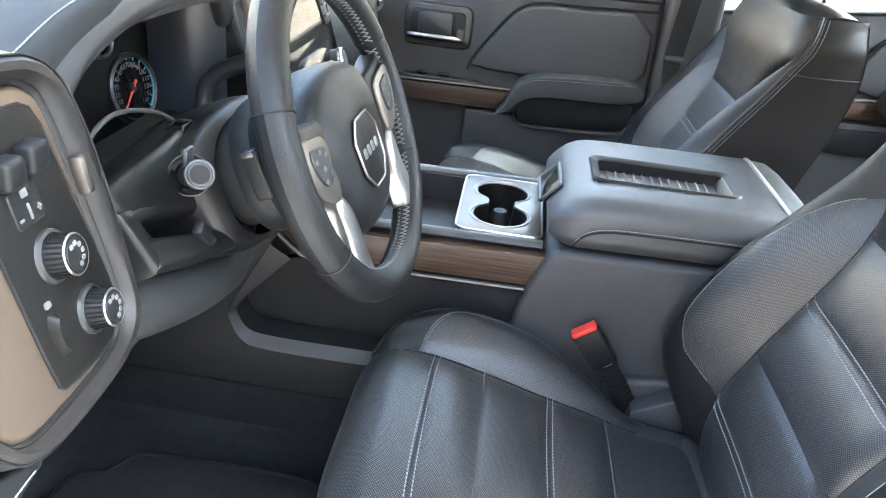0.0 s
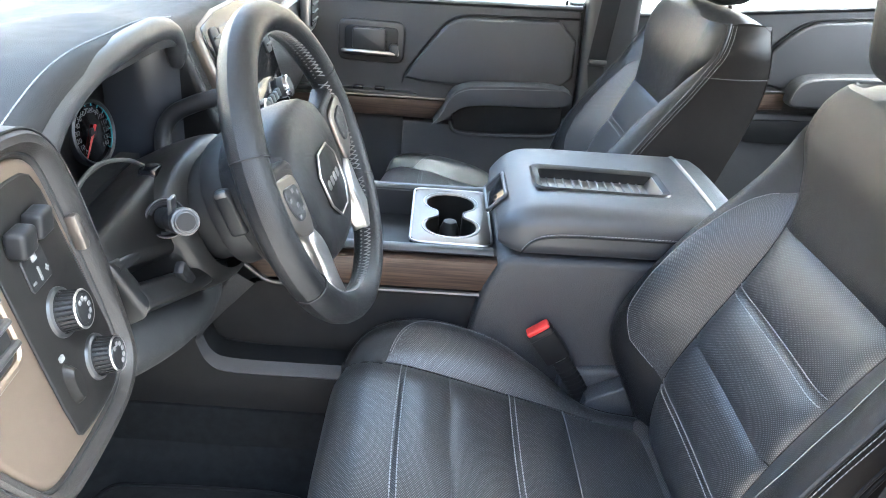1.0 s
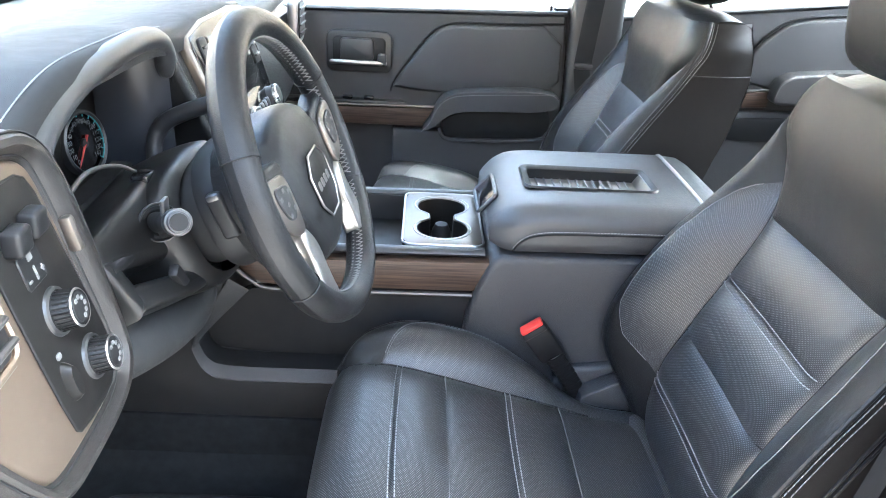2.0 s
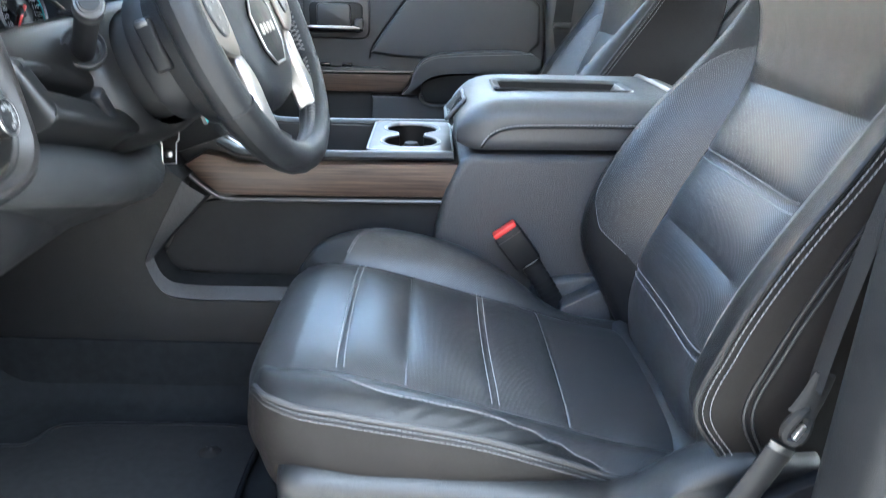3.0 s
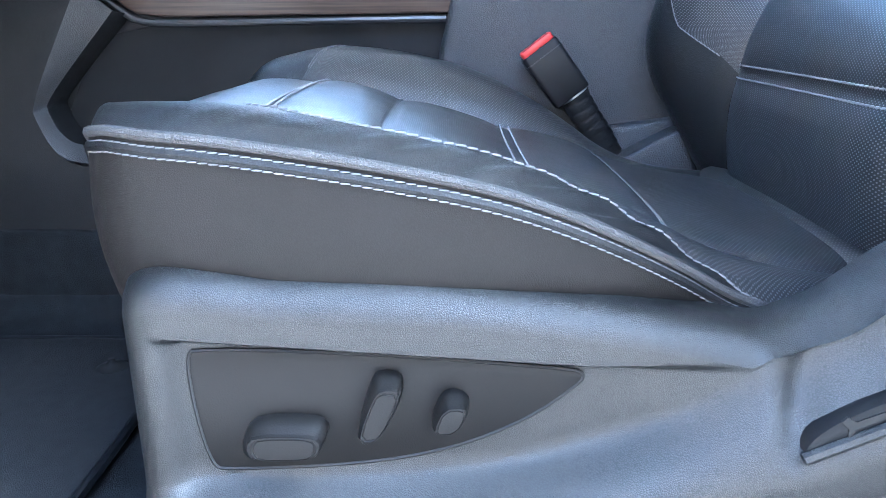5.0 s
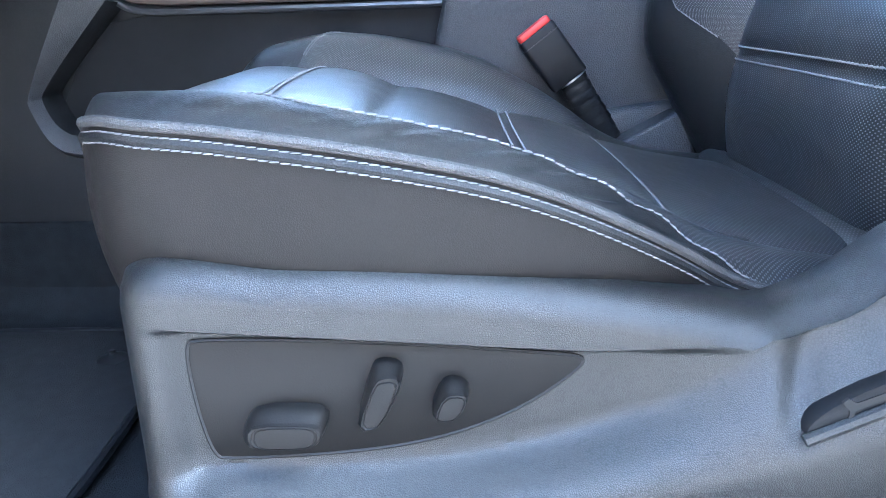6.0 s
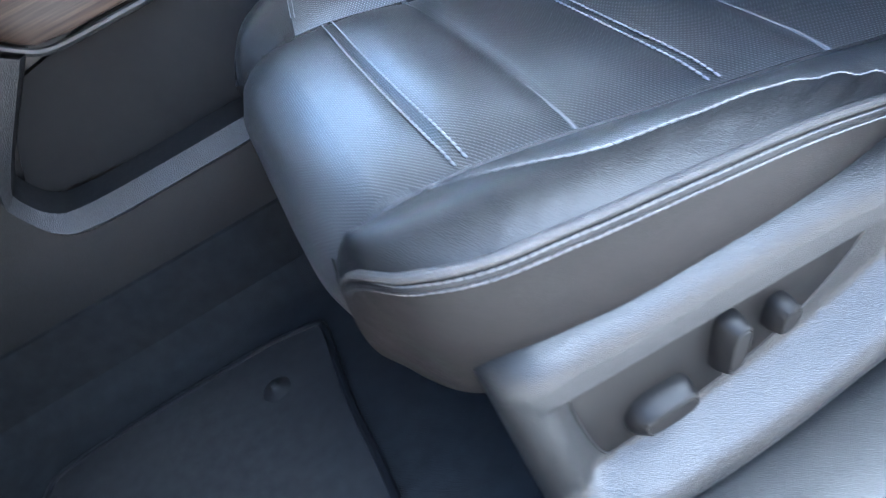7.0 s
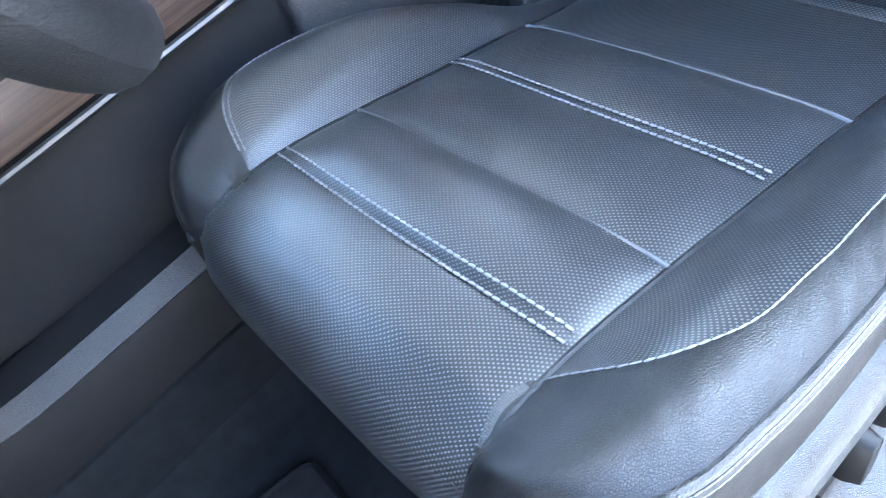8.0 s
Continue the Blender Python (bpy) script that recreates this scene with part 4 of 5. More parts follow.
def wheel():
    w = thing("steering_wheel", tuple(HUB - AX * .05), "black leather steering wheel with silver spokes", "steering wheel")

    def section(a0, a1, r, name, mat, label=""):
        n = max(12, int(abs(a1 - a0) / 3))
        P = []
        for a in np.linspace(radians(a0), radians(a1), n):
            ring = []
            for k in np.linspace(0, 2 * math.pi, 16, endpoint=False):
                rr = r * (1 + .10 * math.cos(k) ** 2)
                ring.append(tuple(WM @ Vector(((.181 + rr * .95 * math.cos(k)) * math.cos(a), (.181 + rr * .95 * math.cos(k)) * math.sin(a), rr * 1.12 * math.sin(k)))))
            P.append(ring + [ring[0]])
        return part(name, grid(P), mat, w, label)
    section(-28, 24, .0178, "rim", LEATHER)
    section(24, 156, .0186, "rim", LEATHER)
    section(156, 207, .0178, "rim", LEATHER)
    section(207, 332, .0186, "rim", LEATHER)
    for a in (24, 156, 207, 332):
        c = [WM @ Vector(((.181 + .0190 * math.cos(k)) * math.cos(radians(a)), (.181 + .0190 * math.cos(k)) * math.sin(radians(a)), .0207 * math.sin(k))) for k in np.linspace(0, 2 * math.pi, 25)]
        part("seam", tube(np.array([tuple(v) for v in c]), .0011, 5), DARK, w)
    # cross stitching on the rim's inner side
    xs = bmesh.new()
    for a0, a1 in ((26, 154), (-26, 22), (158, 205), (209, 330)):
        n = int((a1 - a0) * .181 * math.pi / 180 / .0075)
        for i in range(n):
            for d in (0, 1):
                pa = radians(a0 + (a1 - a0) * i / n)
                pb = radians(a0 + (a1 - a0) * (i + 1) / n)
                za, zb = (.0105, -.0045) if d else (-.0045, .0105)
                R = .181 - .0186
                p = WM @ Vector((R * math.cos(pa), R * math.sin(pa), za))
                q = WM @ Vector((R * math.cos(pb), R * math.sin(pb), zb))
                tube([tuple(p), tuple(q)], .00075, 4, xs)
    part("stitching", xs, CROSS, w, "light grey cross stitching")
    # hub pad
    pad = smoothed([(-.104, .040), (-.070, .075), (0, .086), (.070, .075), (.104, .040), (.108, -.012), (.080, -.085), (.045, -.112), (-.045, -.112), (-.080, -.085), (-.108, -.012)], 2, True)
    P = []
    for s, h in ((.92, -.060), (1.0, -.030), (1.02, -.004), (1.0, .010), (.94, .020), (.82, .0265), (.55, .0305), (.28, .032), (0.02, .0325)):
        P.append([tuple(WM @ Vector((p[0] * s, p[1] * s - .004, h - .018))) for p in list(pad) + [pad[0]]])
    part("hub_pad", grid(P), LEATHER, w, "soft black leather hub pad")
    bo = smoothed([(-.043, .024), (.043, .024), (.036, -.058), (-.036, -.058)], 1, True)
    BM = WM @ Matrix.Translation((.001, -.008, .0105))
    badge = part("badge", prism([tuple(p) for p in bo], 0, .0065, "z", .002, 2, BM), PANEL, w, "dark badge plate with silver frame")
    ring = [BM @ Vector((p[0], p[1], .006)) for p in bo]
    part("badge_frame", tube(np.array([tuple(v) for v in ring + [ring[0]]]), .0016, 8), SATIN, badge)
    for k in (-.022, -.0075, .007, .0215):
        part("badge_mark", prism(rrect(k - .005, -.022, k + .005, -.010, .002, 2), .006, .0075, "z", .0005, 1, BM), SATIN, badge)
    # spokes
    for s in (-1, 1):
        arm = [(.07, .042), (.12, .046), (.175, .060), (.186, .03), (.183, -.02), (.16, -.030), (.11, -.030), (.075, -.06)]
        part("spoke", prism([(s * x, y) for x, y in smoothed(arm, 2, True)], -.022, .006, "z", .006, 3, WM), LEATHER, w)
        bez = [(.098, .030), (.130, .036), (.166, .042), (.170, .012), (.152, -.026), (.122, -.040), (.104, -.040), (.098, -.01)]
        bz = part("control_bezel", prism([(s * x, y) for x, y in smoothed(bez, 2, True)], .004, .0115, "z", .003, 2, WM), BRONZE, w, "satin silver control bezel")
        pad2 = [(.106, .024), (.132, .029), (.154, .033), (.156, .010), (.142, -.018), (.116, -.022), (.106, 0)]
        keypad = part("keypad", prism([(s * x, y) for x, y in np.array((.131, .006)) + (smoothed(pad2, 2, True) - (.131, .006)) * (.80, .86)], .0105, .014, "z", .001, 1, WM), PLAST, bz)
        for kx, ky in ((.117, .014), (.130, .02), (.144, .014), (.130, .003), (.118, -.006), (.136, -.009)):
            part("key_mark", prism(rrect(s * kx - .0032, ky - .0022, s * kx + .0032, ky + .0022, .001, 2), .0138, .0147, "z", 0, 1, WM), WHITE, keypad)
        low = [(.082, -.066), (.104, -.032), (.120, -.040), (.118, -.075), (.126, -.108), (.140, -.128), (.108, -.152), (.084, -.142), (.088, -.105)]
        part("lower_spoke", prism([(s * x, y) for x, y in smoothed(low, 2, True)], -.016, .010, "z", .006, 3, WM), SATIN, w, "satin silver lower spoke")
    return w


wheel()


# ---- steering column, stalks ----
col = thing("steering_column", (-.42, -.433, 1.15), "dark plastic steering column with control stalks", "steering column")
def column_ring(d, sx, sy, off):
    """A rounded-square section across the column at depth d behind the wheel."""
    ring = []
    for a in np.linspace(0, 2 * math.pi, 73):
        c, q = math.cos(a), math.sin(a)
        ring.append(tuple(WM @ Vector((sx * math.copysign(abs(c) ** .78, c), sy * math.copysign(abs(q) ** .78, q) + off, d))))
    return ring


SHROUD_D = (-.127, -.130, -.136, -.150, -.18, -.22, -.32)
SHROUD_X = spline(SHROUD_D[::-1], (.120, .131, .130, .124, .114, .106, .097))
SHROUD_Y = spline(SHROUD_D[::-1], (.062, .080, .084, .084, .082, .078, .072))
rows = [column_ring(d, SHROUD_X(d), SHROUD_Y(d), -.018) for d in np.r_[SHROUD_D[:3], np.linspace(-.142, -.32, 60)]]
part("shroud", grid(rows), COLUMN, col)
part("gap_sleeve", grid([column_ring(d, .079, .066, -.014) for d in (-.10, -.14)]), RUBBER, col)
part("hub_cover", grid([column_ring(*r) for r in ((-.030, .066, .062, -.008), (-.042, .076, .070, -.009), (-.060, .084, .076, -.011), (-.088, .090, .079, -.012), (-.104, .092, .080, -.013), (-.109, .090, .078, -.013), (-.110, .078, .066, -.013))]), DARK, col, "dark grey cover behind the wheel's hub")
# turn signal lever with a rotating end
k0 = Vector((-.424, -.484, 1.231))
kn = Vector((-.351, -.618, 1.292))
kd = (kn - k0).normalized()
lev = part("signal_lever", tube([tuple(k0), tuple(k0 * .4 + kn * .6), tuple(kn - kd * .012)], [.0125, .0112, .0118], 16), DARK, col)
KM = towards(tuple(kn), tuple(kd), (0, 0, 1))
part("end_knob", lathe([(0, .012), (.0090, .0118), (.0104, .0110), (.0111, .0090), (.0130, .0084), (.0137, .006), (.0137, -.010), (.0124, -.012)], KM, 28), PLAST, lev, "grey round knob")
part("knob_face", lathe([(0, .0128), (.0086, .0128), (.0090, .0115)], KM, 24), PANEL, lev)
part("collar_ring", lathe([(.0150, -.006), (.0185, -.004), (.0200, .002), (.0212, .0035), (.0222, .003), (.0228, -.002), (.022, -.012)], towards((-.407, -.515, 1.245), tuple(kd)), 32), PLAST, lev)
part("fin", rbox(tuple(kn - kd * .016 + Vector((-.008, 0, .016))), (.005, .016, .018), .002, 2), PLAST, lev)
# gear lever on the far side
gl = smoothed([(-.49, -.275, 1.20), (-.502, -.258, 1.25), (-.488, -.25, 1.282), (-.453, -.248, 1.300), (-.418, -.246, 1.312)], 3)
part("gear_lever", tube(gl, [.012] * len(gl), 12), PLAST, col)
# lower cover, leaning back with the column, with an opening for the release lever
CV = Matrix.Translation((-.388, 0, 1.19)) @ Matrix.Rotation(radians(-30), 4, 'Y') @ Matrix.Translation((.388, 0, -1.19))
cov = part("column_cover", prism([(-.630, 1.285), (-.425, 1.295), (-.415, 1.175), (-.440, 1.172), (-.500, 1.202), (-.612, 1.243), (-.630, 1.250)], -.54, -.390, "x", .014, 4, CV), COLUMN, col, "dark plastic lower column cover")
part("lower_bar", prism([(-.625, 1.228), (-.500, 1.180), (-.440, 1.158), (-.412, 1.180), (-.408, 1.150), (-.44, 1.136), (-.520, 1.156), (-.620, 1.192)], -.50, -.387, "x", .010, 4, CV), COLUMN, cov)
part("end_post", prism([(-.636, 1.262), (-.608, 1.256), (-.603, 1.200), (-.628, 1.190)], -.50, -.388, "x", .010, 4, CV), COLUMN, cov)
part("inner_wall", prism([(-.62, 1.25), (-.33, 1.25), (-.33, 1.02), (-.62, 1.08)], -.530, -.505, "x", .0, 1), RUBBER, cov)
part("release_lever", rbox((-.384, -.535, 1.186), (.012, .016, .052), .004, 2, Matrix.Rotation(radians(41), 4, 'X')), DARK, cov)
tilt = part("tilt_lever", tube([(-.425, -.625, 1.236), (-.424, -.580, 1.230), (-.423, -.545, 1.2235)], [.011, .0095, .0085], 12, flat=.8), DARK, col)
part("lever_tip", rbox((-.423, -.538, 1.2225), (.018, .016, .020), .005, 3), PLAST, tilt)
paddle = part("paddle", rbox((0, 0, 0), (.018, .058, .022), .005, 3, WM @ Matrix.Translation((-.095, .002, -.078))), DARK, col, "black rocker on the hub cover")
part("paddle_tip", rbox((0, 0, 0), (.012, .008, .016), .003, 2, WM @ Matrix.Translation((-.0995, .027, -.078))), STRIP, paddle)
part("hazard_button", rbox((-.446, -.447, 1.272), (.022, .028, .014), .004, 2), GLOSS, col)

# bracket hanging under the column
fob = thing("hanging_tag", (-.405, -.29, 1.14), "clear plastic tag with a metal rivet under the column", "tag")
TAG = [(-.419, 1.14), (-.388, 1.14), (-.393, 1.099), (-.397, 1.094), (-.400, 1.064), (-.419, 1.063), (-.4175, 1.092), (-.420, 1.097)]
part("tag_plate", prism(TAG, -.290, -.287, "y", .0008, 1), PANEL, fob)
part("tag_edge", tube([(x, -.2905, z) for x, z in TAG + TAG[:1]], .0011, 6), STEEL, fob, "bright edge of the tag")
part("rivet", lathe([(0, .004), (.004, .0035), (.0055, .002), (.006, 0)], towards((-.409, -.2905, 1.078), (0, -1, 0)), 16), STEEL, fob)

card = thing("paper_card", (-.37, -.25, 1.13), "teal paper card tucked behind the steering column", "card")
part("card_sheet", prism([(-.378, 1.150), (-.352, 1.137), (-.343, 1.128), (-.366, 1.114)], -.250, -.2485, "y", .0, 1), TEAL, card)
part("card_foot", prism([(-.381, 1.150), (-.377, 1.150), (-.363, 1.114), (-.368, 1.113)], -.2508, -.2483, "y", .0, 1), WHITE, card, "white lower edge")

# ---- dashboard ----
dash = thing("dashboard", (-.7, 0, 1.0), "black soft-touch dashboard with stitched edges", "dashboard")


def dash_z(x, y):
    """The upper pad, with a swell over the instruments."""
    z = 1.365 - 0.045 * smoothstep(-.60, -.95, x)
    hood = math.exp(-((y + .42) / .235) ** 4)
    z += .058 * hood * (1 - smoothstep(-.56, -.86, x))
    mid = math.exp(-((y - .0) / .20) ** 4)
    z += .045 * mid * (1 - smoothstep(-.50, -.80, x))
    return z


def dash_edge(y):
    return -.475 - .03 * smoothstep(.2, .8, y)


P = []
for y in np.linspace(-.80, .80, 129):
    e = dash_edge(y)
    row = [(e + .006, y, dash_z(e, y) - .035), (e + .007, y, dash_z(e, y) - .016), (e, y, dash_z(e, y) - .004)]
    row += [(x, y, dash_z(x, y)) for x in np.linspace(e - .010, -1.12, 26)]
    P.append(row)
part("top_pad", grid(P), SOFT, dash, "soft black dash top pad")
# brow over the instruments
brow = smoothed([(-.462, -.668, 1.285), (-.468, -.655, 1.33), (-.475, -.612, 1.368), (-.478, -.54, 1.392), (-.478, -.47, 1.404), (-.478, -.36, 1.410), (-.478, -.29, 1.408), (-.477, -.250, 1.394), (-.477, -.238, 1.372), (-.479, -.237, 1.345)], 3)
part("brow", tube(brow, np.r_[np.full(len(brow) - 12, .0155), np.linspace(.0155, .006, 12)], 12), VINYL, dash, "padded brow round the instruments")
seam = [(dash_edge(y) - .012, y, dash_z(dash_edge(y) - .012, y) + .0009) for y in np.linspace(-.68, -.22, 120)]
part("stitching", stitches(seam, .0045, .0012, .0009), SEAM, dash, "pale thread along the brow")
inner = smoothed([(-.462, -.660, 1.20), (-.462, -.660, 1.285), (-.468, -.648, 1.325), (-.475, -.606, 1.360), (-.478, -.47, 1.395), (-.478, -.36, 1.400), (-.478, -.27, 1.398), (-.477, -.225, 1.385), (-.478, -.212, 1.35), (-.478, -.200, 1.28), (-.465, -.185, 1.19)], 3)
# instrument cluster recess
part("hood_edge", tube(inner[len(inner) * 2 // 3:], .007, 8), SOFT, dash)
wall = [[tuple(np.array(p) + (0, 0, 0)), tuple(np.array((p[0] - .05, -.425 + (p[1] + .425) * .97, 1.28 + (p[2] - 1.28) * .95))), tuple(np.array((-.585, -.425 + (p[1] + .425) * .88, 1.27 + (p[2] - 1.28) * .82)))] for p in inner]
part("cluster_wall", grid(wall), CLUSTER, dash)
side = [[(-.482 - .10 * t, -.217 - .026 * t - .012 * math.sin(math.pi * t), z - .01 * t) for t in np.linspace(0, 1, 9)] for z in np.linspace(1.175, 1.385, 8)]
part("instrument_shroud", grid(side), CLUSTER, dash, "smooth side of the instrument opening, lens reflection in its blue-grey colour")
face = prism(smoothed([(-.65, 1.17), (-.65, 1.36), (-.5, 1.40), (-.3, 1.40), (-.2, 1.36), (-.2, 1.17)], 1, True).tolist(), -.60, -.587, "x", .002, 1)
cl = part("cluster_face", face, COLUMN, dash, "dark instrument face")


def gauge(c, r, name):
    m = towards(c, (1, -.18, .16))
    g = part(name, lathe([(r, -.004), (r, .006), (r - .003, .008), (r - .006, .006)], m, 40), STRIP, cl, "round gauge with pale marks")
    part("dial", lathe([(0, .001), (r - .005, .001), (r - .004, 0)], m, 40), GLOSS, g)
    for k in range(15):
        a = radians(225 - k * 270 / 14)
        p = [m @ Vector((rr * math.cos(a), rr * math.sin(a), .0022)) for rr in (r * .80, r * .90)]
        part("mark", tube([tuple(v) for v in p], .0008, 4), TEAL if k > 5 else WHITE, g)
        if name == "speedometer":
            cu = bpy.data.curves.new("numeral", 'FONT')
            cu.body, cu.size, cu.align_x, cu.align_y, cu.extrude = str(k * 10), .0095, 'CENTER', 'CENTER', .0002
            t = new("numeral", cu)
            t.parent = g
            t.matrix_basis = m @ Matrix.Translation((r * .66 * math.cos(a), r * .66 * math.sin(a), .0025))
            cu.materials.append(WHITE)
    if name == "speedometer":
        arcs = [tuple(m @ Vector((r * .93 * math.cos(radians(q)), r * .93 * math.sin(radians(q)), .0022))) for q in np.linspace(112, -45, 40)]
        part("teal_arc", tube(arcs, .0011, 6), TEAL, g, "teal outer scale")
    return g, m


sp, SM = gauge((-.578, -.304, 1.264), .045, "speedometer")
a = radians(228)
part("needle", tube([tuple(SM @ Vector((-.012 * math.cos(a), -.012 * math.sin(a), .004))), tuple(SM @ Vector((.040 * math.cos(a), .040 * math.sin(a), .004)))], [.0022, .0008], 6), RED, sp, "red needle")
part("needle_hub", lathe([(0, .006), (.006, .005), (.007, .002)], SM, 16), DARK, sp)
gauge((-.582, -.56, 1.265), .055, "tachometer")
for dy in (-.06, 0.0, .06):
    gauge((-.583, -.425 + dy, 1.335), .022, "small_gauge")
part("trip_rod", tube([(-.575, -.21, 1.27), (-.575, -.205, 1.36)], .0015, 6), DARK, cl)

# bezel under the instruments and column opening
part("lower_pad", prism(smoothed([(-.47, 1.195), (-.455, 1.17), (-.44, 1.10), (-.47, 1.03), (-.56, .97), (-.72, .97), (-.72, 1.195)], 1, True).tolist(), -.66, -.17, "y", .01, 2), DARK, dash)
chrome_lip = smoothed([(-.44, -.650, 1.275), (-.455, -.618, 1.308), (-.46, -.57, 1.317), (-.462, -.52, 1.310), (-.46, -.47, 1.294), (-.455, -.445, 1.278)], 2)
part("metal_lip", tube(chrome_lip, .0026, 8), STRIP, dash, "dull metal lip")
roll = smoothed([(-.480, -.72, 1.160), (-.430, -.61, 1.132), (-.415, -.48, 1.094), (-.43, -.36, 1.062), (-.46, -.26, 1.05), (-.50, -.18, 1.06)], 3)
part("knee_roll", tube(roll, .033, 14), SOFT, dash, "padded lower dash edge")
knee = [[tuple(np.array(p) + (.024, 0, -.022)), tuple(np.array(p) + (-.02, 0, -.045)), (-.56, p[1], .985), (-.70, p[1], .94), (-.85, p[1], .93)] for p in roll]
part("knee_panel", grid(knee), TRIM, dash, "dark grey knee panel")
# dark block added to keep the space above the pedals in shade
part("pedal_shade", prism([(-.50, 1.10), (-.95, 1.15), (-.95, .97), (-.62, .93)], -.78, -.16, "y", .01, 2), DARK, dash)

# end panel with the light switches: local frame u to the centre, v up, n to the rear
EM = towards((-.41, -.76, 1.26), (.973, .08, .218))


def end_panel():
    ep = thing("light_switch_panel", (-.43, -.765, 1.15), "silver framed light switch panel at the dashboard's end", "switch panel")
    frame_o = smoothed([(-.16, .142), (.02, .134), (.058, .124), (.068, .105), (.073, .04), (.080, -.062), (.070, -.085), (.0427, -.1005), (-.03, -.099), (-.085, -.094), (-.104, -.078), (-.16, .03)], 2, True)
    outer_o = smoothed([(-.175, .165), (.04, .158), (.088, .142), (.113, .110), (.122, .05), (.110, -.078), (.098, -.108), (.05, -.1215), (-.03, -.119), (-.090, -.113), (-.122, -.085), (-.18, .03)], 2, True)
    part("bezel", prism([tuple(p) for p in frame_o], -.05, .0, "z", .006, 3, EM), BEZEL, ep, "warm silver bezel")
    loop = []
    for p, q in list(zip(frame_o, outer_o)) + [(frame_o[0], outer_o[0])]:
        loop.append([tuple(EM @ Vector((*(p + (q - p) * t), h))) for t, h in ((-.06, -.02), (.0, -.003), (.07, -.0005), (.10, -.003), (.14, -.003), (.20, .003), (.38, .0085), (.62, .0085), (.83, .002), (.95, -.010), (1.0, -.024), (.97, -.06), (.90, -.16))])
    part("padded_rim", grid(loop), RIM, ep, "padded black leather rim")
    groove = [tuple(EM @ Vector((*(p + (q - p) * .12), -.0012))) for p, q in zip(frame_o, outer_o)]
    part("rim_groove", tube(np.array(groove + groove[:1]), .0016, 6), DARK, ep)
    seam = np.array([tuple(EM @ Vector((*(p + (q - p) * .80), .0042))) for p, q in zip(frame_o, outer_o)])
    part("rim_seam", tube(seam[:44], .0012, 6), DARK, ep)
    face_o = smoothed([(-.045, .116), (.030, .119), (.052, .108), (.058, .06), (.066, .0), (.073, -.060), (.063, -.080), (.040, -.094), (-.030, -.088), (-.038, -.080), (-.043, .02)], 1, True)
    sf = part("switch_face", prism([tuple(p) for p in face_o], -.002, .0025, "z", .0015, 2, EM), PANEL, ep, "dark grey switch face")
    edge = [tuple(EM @ Vector((p[0], p[1], .0015))) for p in face_o]
    part("face_edge", tube(np.array(edge + [edge[0]]), .0013, 6), DARK, sf)
    for kx, ky in ((-.014, .080), (.018, .082)):
        part("rocker", rbox((0, 0, 0), (.024, .022, .016), .004, 3, EM @ Matrix.Translation((kx, ky, .010)) @ Matrix.Rotation(radians(14), 4, 'X')), DARK, sf, "black rocker switch")
    part("trim_button", prism(rrect(-.016, .036, .020, .066, .003, 2), .002, .004, "z", .001, 1, EM), DARK, sf)
    for kx, ky, w, h in ((.002, .060, .008, .006), (.002, .046, .003, .012), (-.010, .043, .006, .002), (.014, .045, .006, .002), (.014, .045, .002, .006)):
        part("print", prism(rrect(kx - w / 2, ky - h / 2, kx + w / 2, ky + h / 2, .0008, 2), .0038, .0047, "z", 0, 1, EM), WHITE, sf)
    for kx, ky, r in ((.009, .006, .0165), (.032, -.054, .0160)):
        km = EM @ Matrix.Translation((kx, ky, .002))
        kb = part("rotary_knob", lathe([(0, .020), (r - .0032, .0195), (r - .002, .0194), (r - .001, .018), (r, .003), (r + .001, 0)], km, 36), DARK, sf, "black ribbed rotary knob with silver rim")
        part("knob_rim", lathe([(r - .0016, .0202), (r - .0007, .0204), (r + .0002, .0193)], km, 36), SATIN, kb)
        part("base_ring", lathe([(r + .005, 0), (r + .0042, .003), (r + .0015, .004)], km, 36), STRIP, kb)
        for i in range(24):
            t = 2 * math.pi * i / 24
            part("rib", tube([tuple(km @ Vector((r * math.cos(t), r * math.sin(t), .005))), tuple(km @ Vector(((r - .001) * math.cos(t), (r - .001) * math.sin(t), .018)))], .0011, 4), PANEL, kb)
        part("knob_face", lathe([(0, .0202), (r - .0045, .0202), (r - .004, .0194)], km, 32), DARK, kb)
        for i in range(6):
            t = radians(-80 + i * 40)
            part("print", prism(rrect(.0085 * math.cos(t) - .0023, .0085 * math.sin(t) - .0019, .0085 * math.cos(t) + .0023, .0085 * math.sin(t) + .0019, .0009, 2), 0.0200, .0207, "z", 0, 1, km), WHITE, kb)
    dm = EM @ Matrix.Translation((-.018, -.046, .002))
    part("dimmer_wheel", lathe([(.0, .008), (.007, .008), (.009, .004), (.010, 0)], dm @ Matrix.Diagonal((.9, 1.9, 1, 1)), 28), PANEL, sf, "grey dimmer wheel")
    part("print", prism(rrect(-.003, .022, .004, .027, .001, 2), .0, .002, "z", 0, 1, dm), WHITE, sf)
    part("side_clip", rbox((0, 0, 0), (.012, .034, .012), .004, 2, EM @ Matrix.Translation((.080, .045, .004))), BRONZE, ep)
    vent = part("vent", prism(rrect(-.15, .012, -.060, .11, .012), -.004, .0025, "z", .003, 2, EM), DARK, ep, "black air vent")
    for i in range(5):
        part("vent_slat", rbox((0, 0, 0), (.088, .006, .008), .002, 1, EM @ Matrix.Translation((-.101, .022 + i * .018, .003))), PLAST, vent)
    vr = [tuple(EM @ Vector((x, y, .001))) for x, y in rrect(-.153, .008, -.056, .114, .014)]
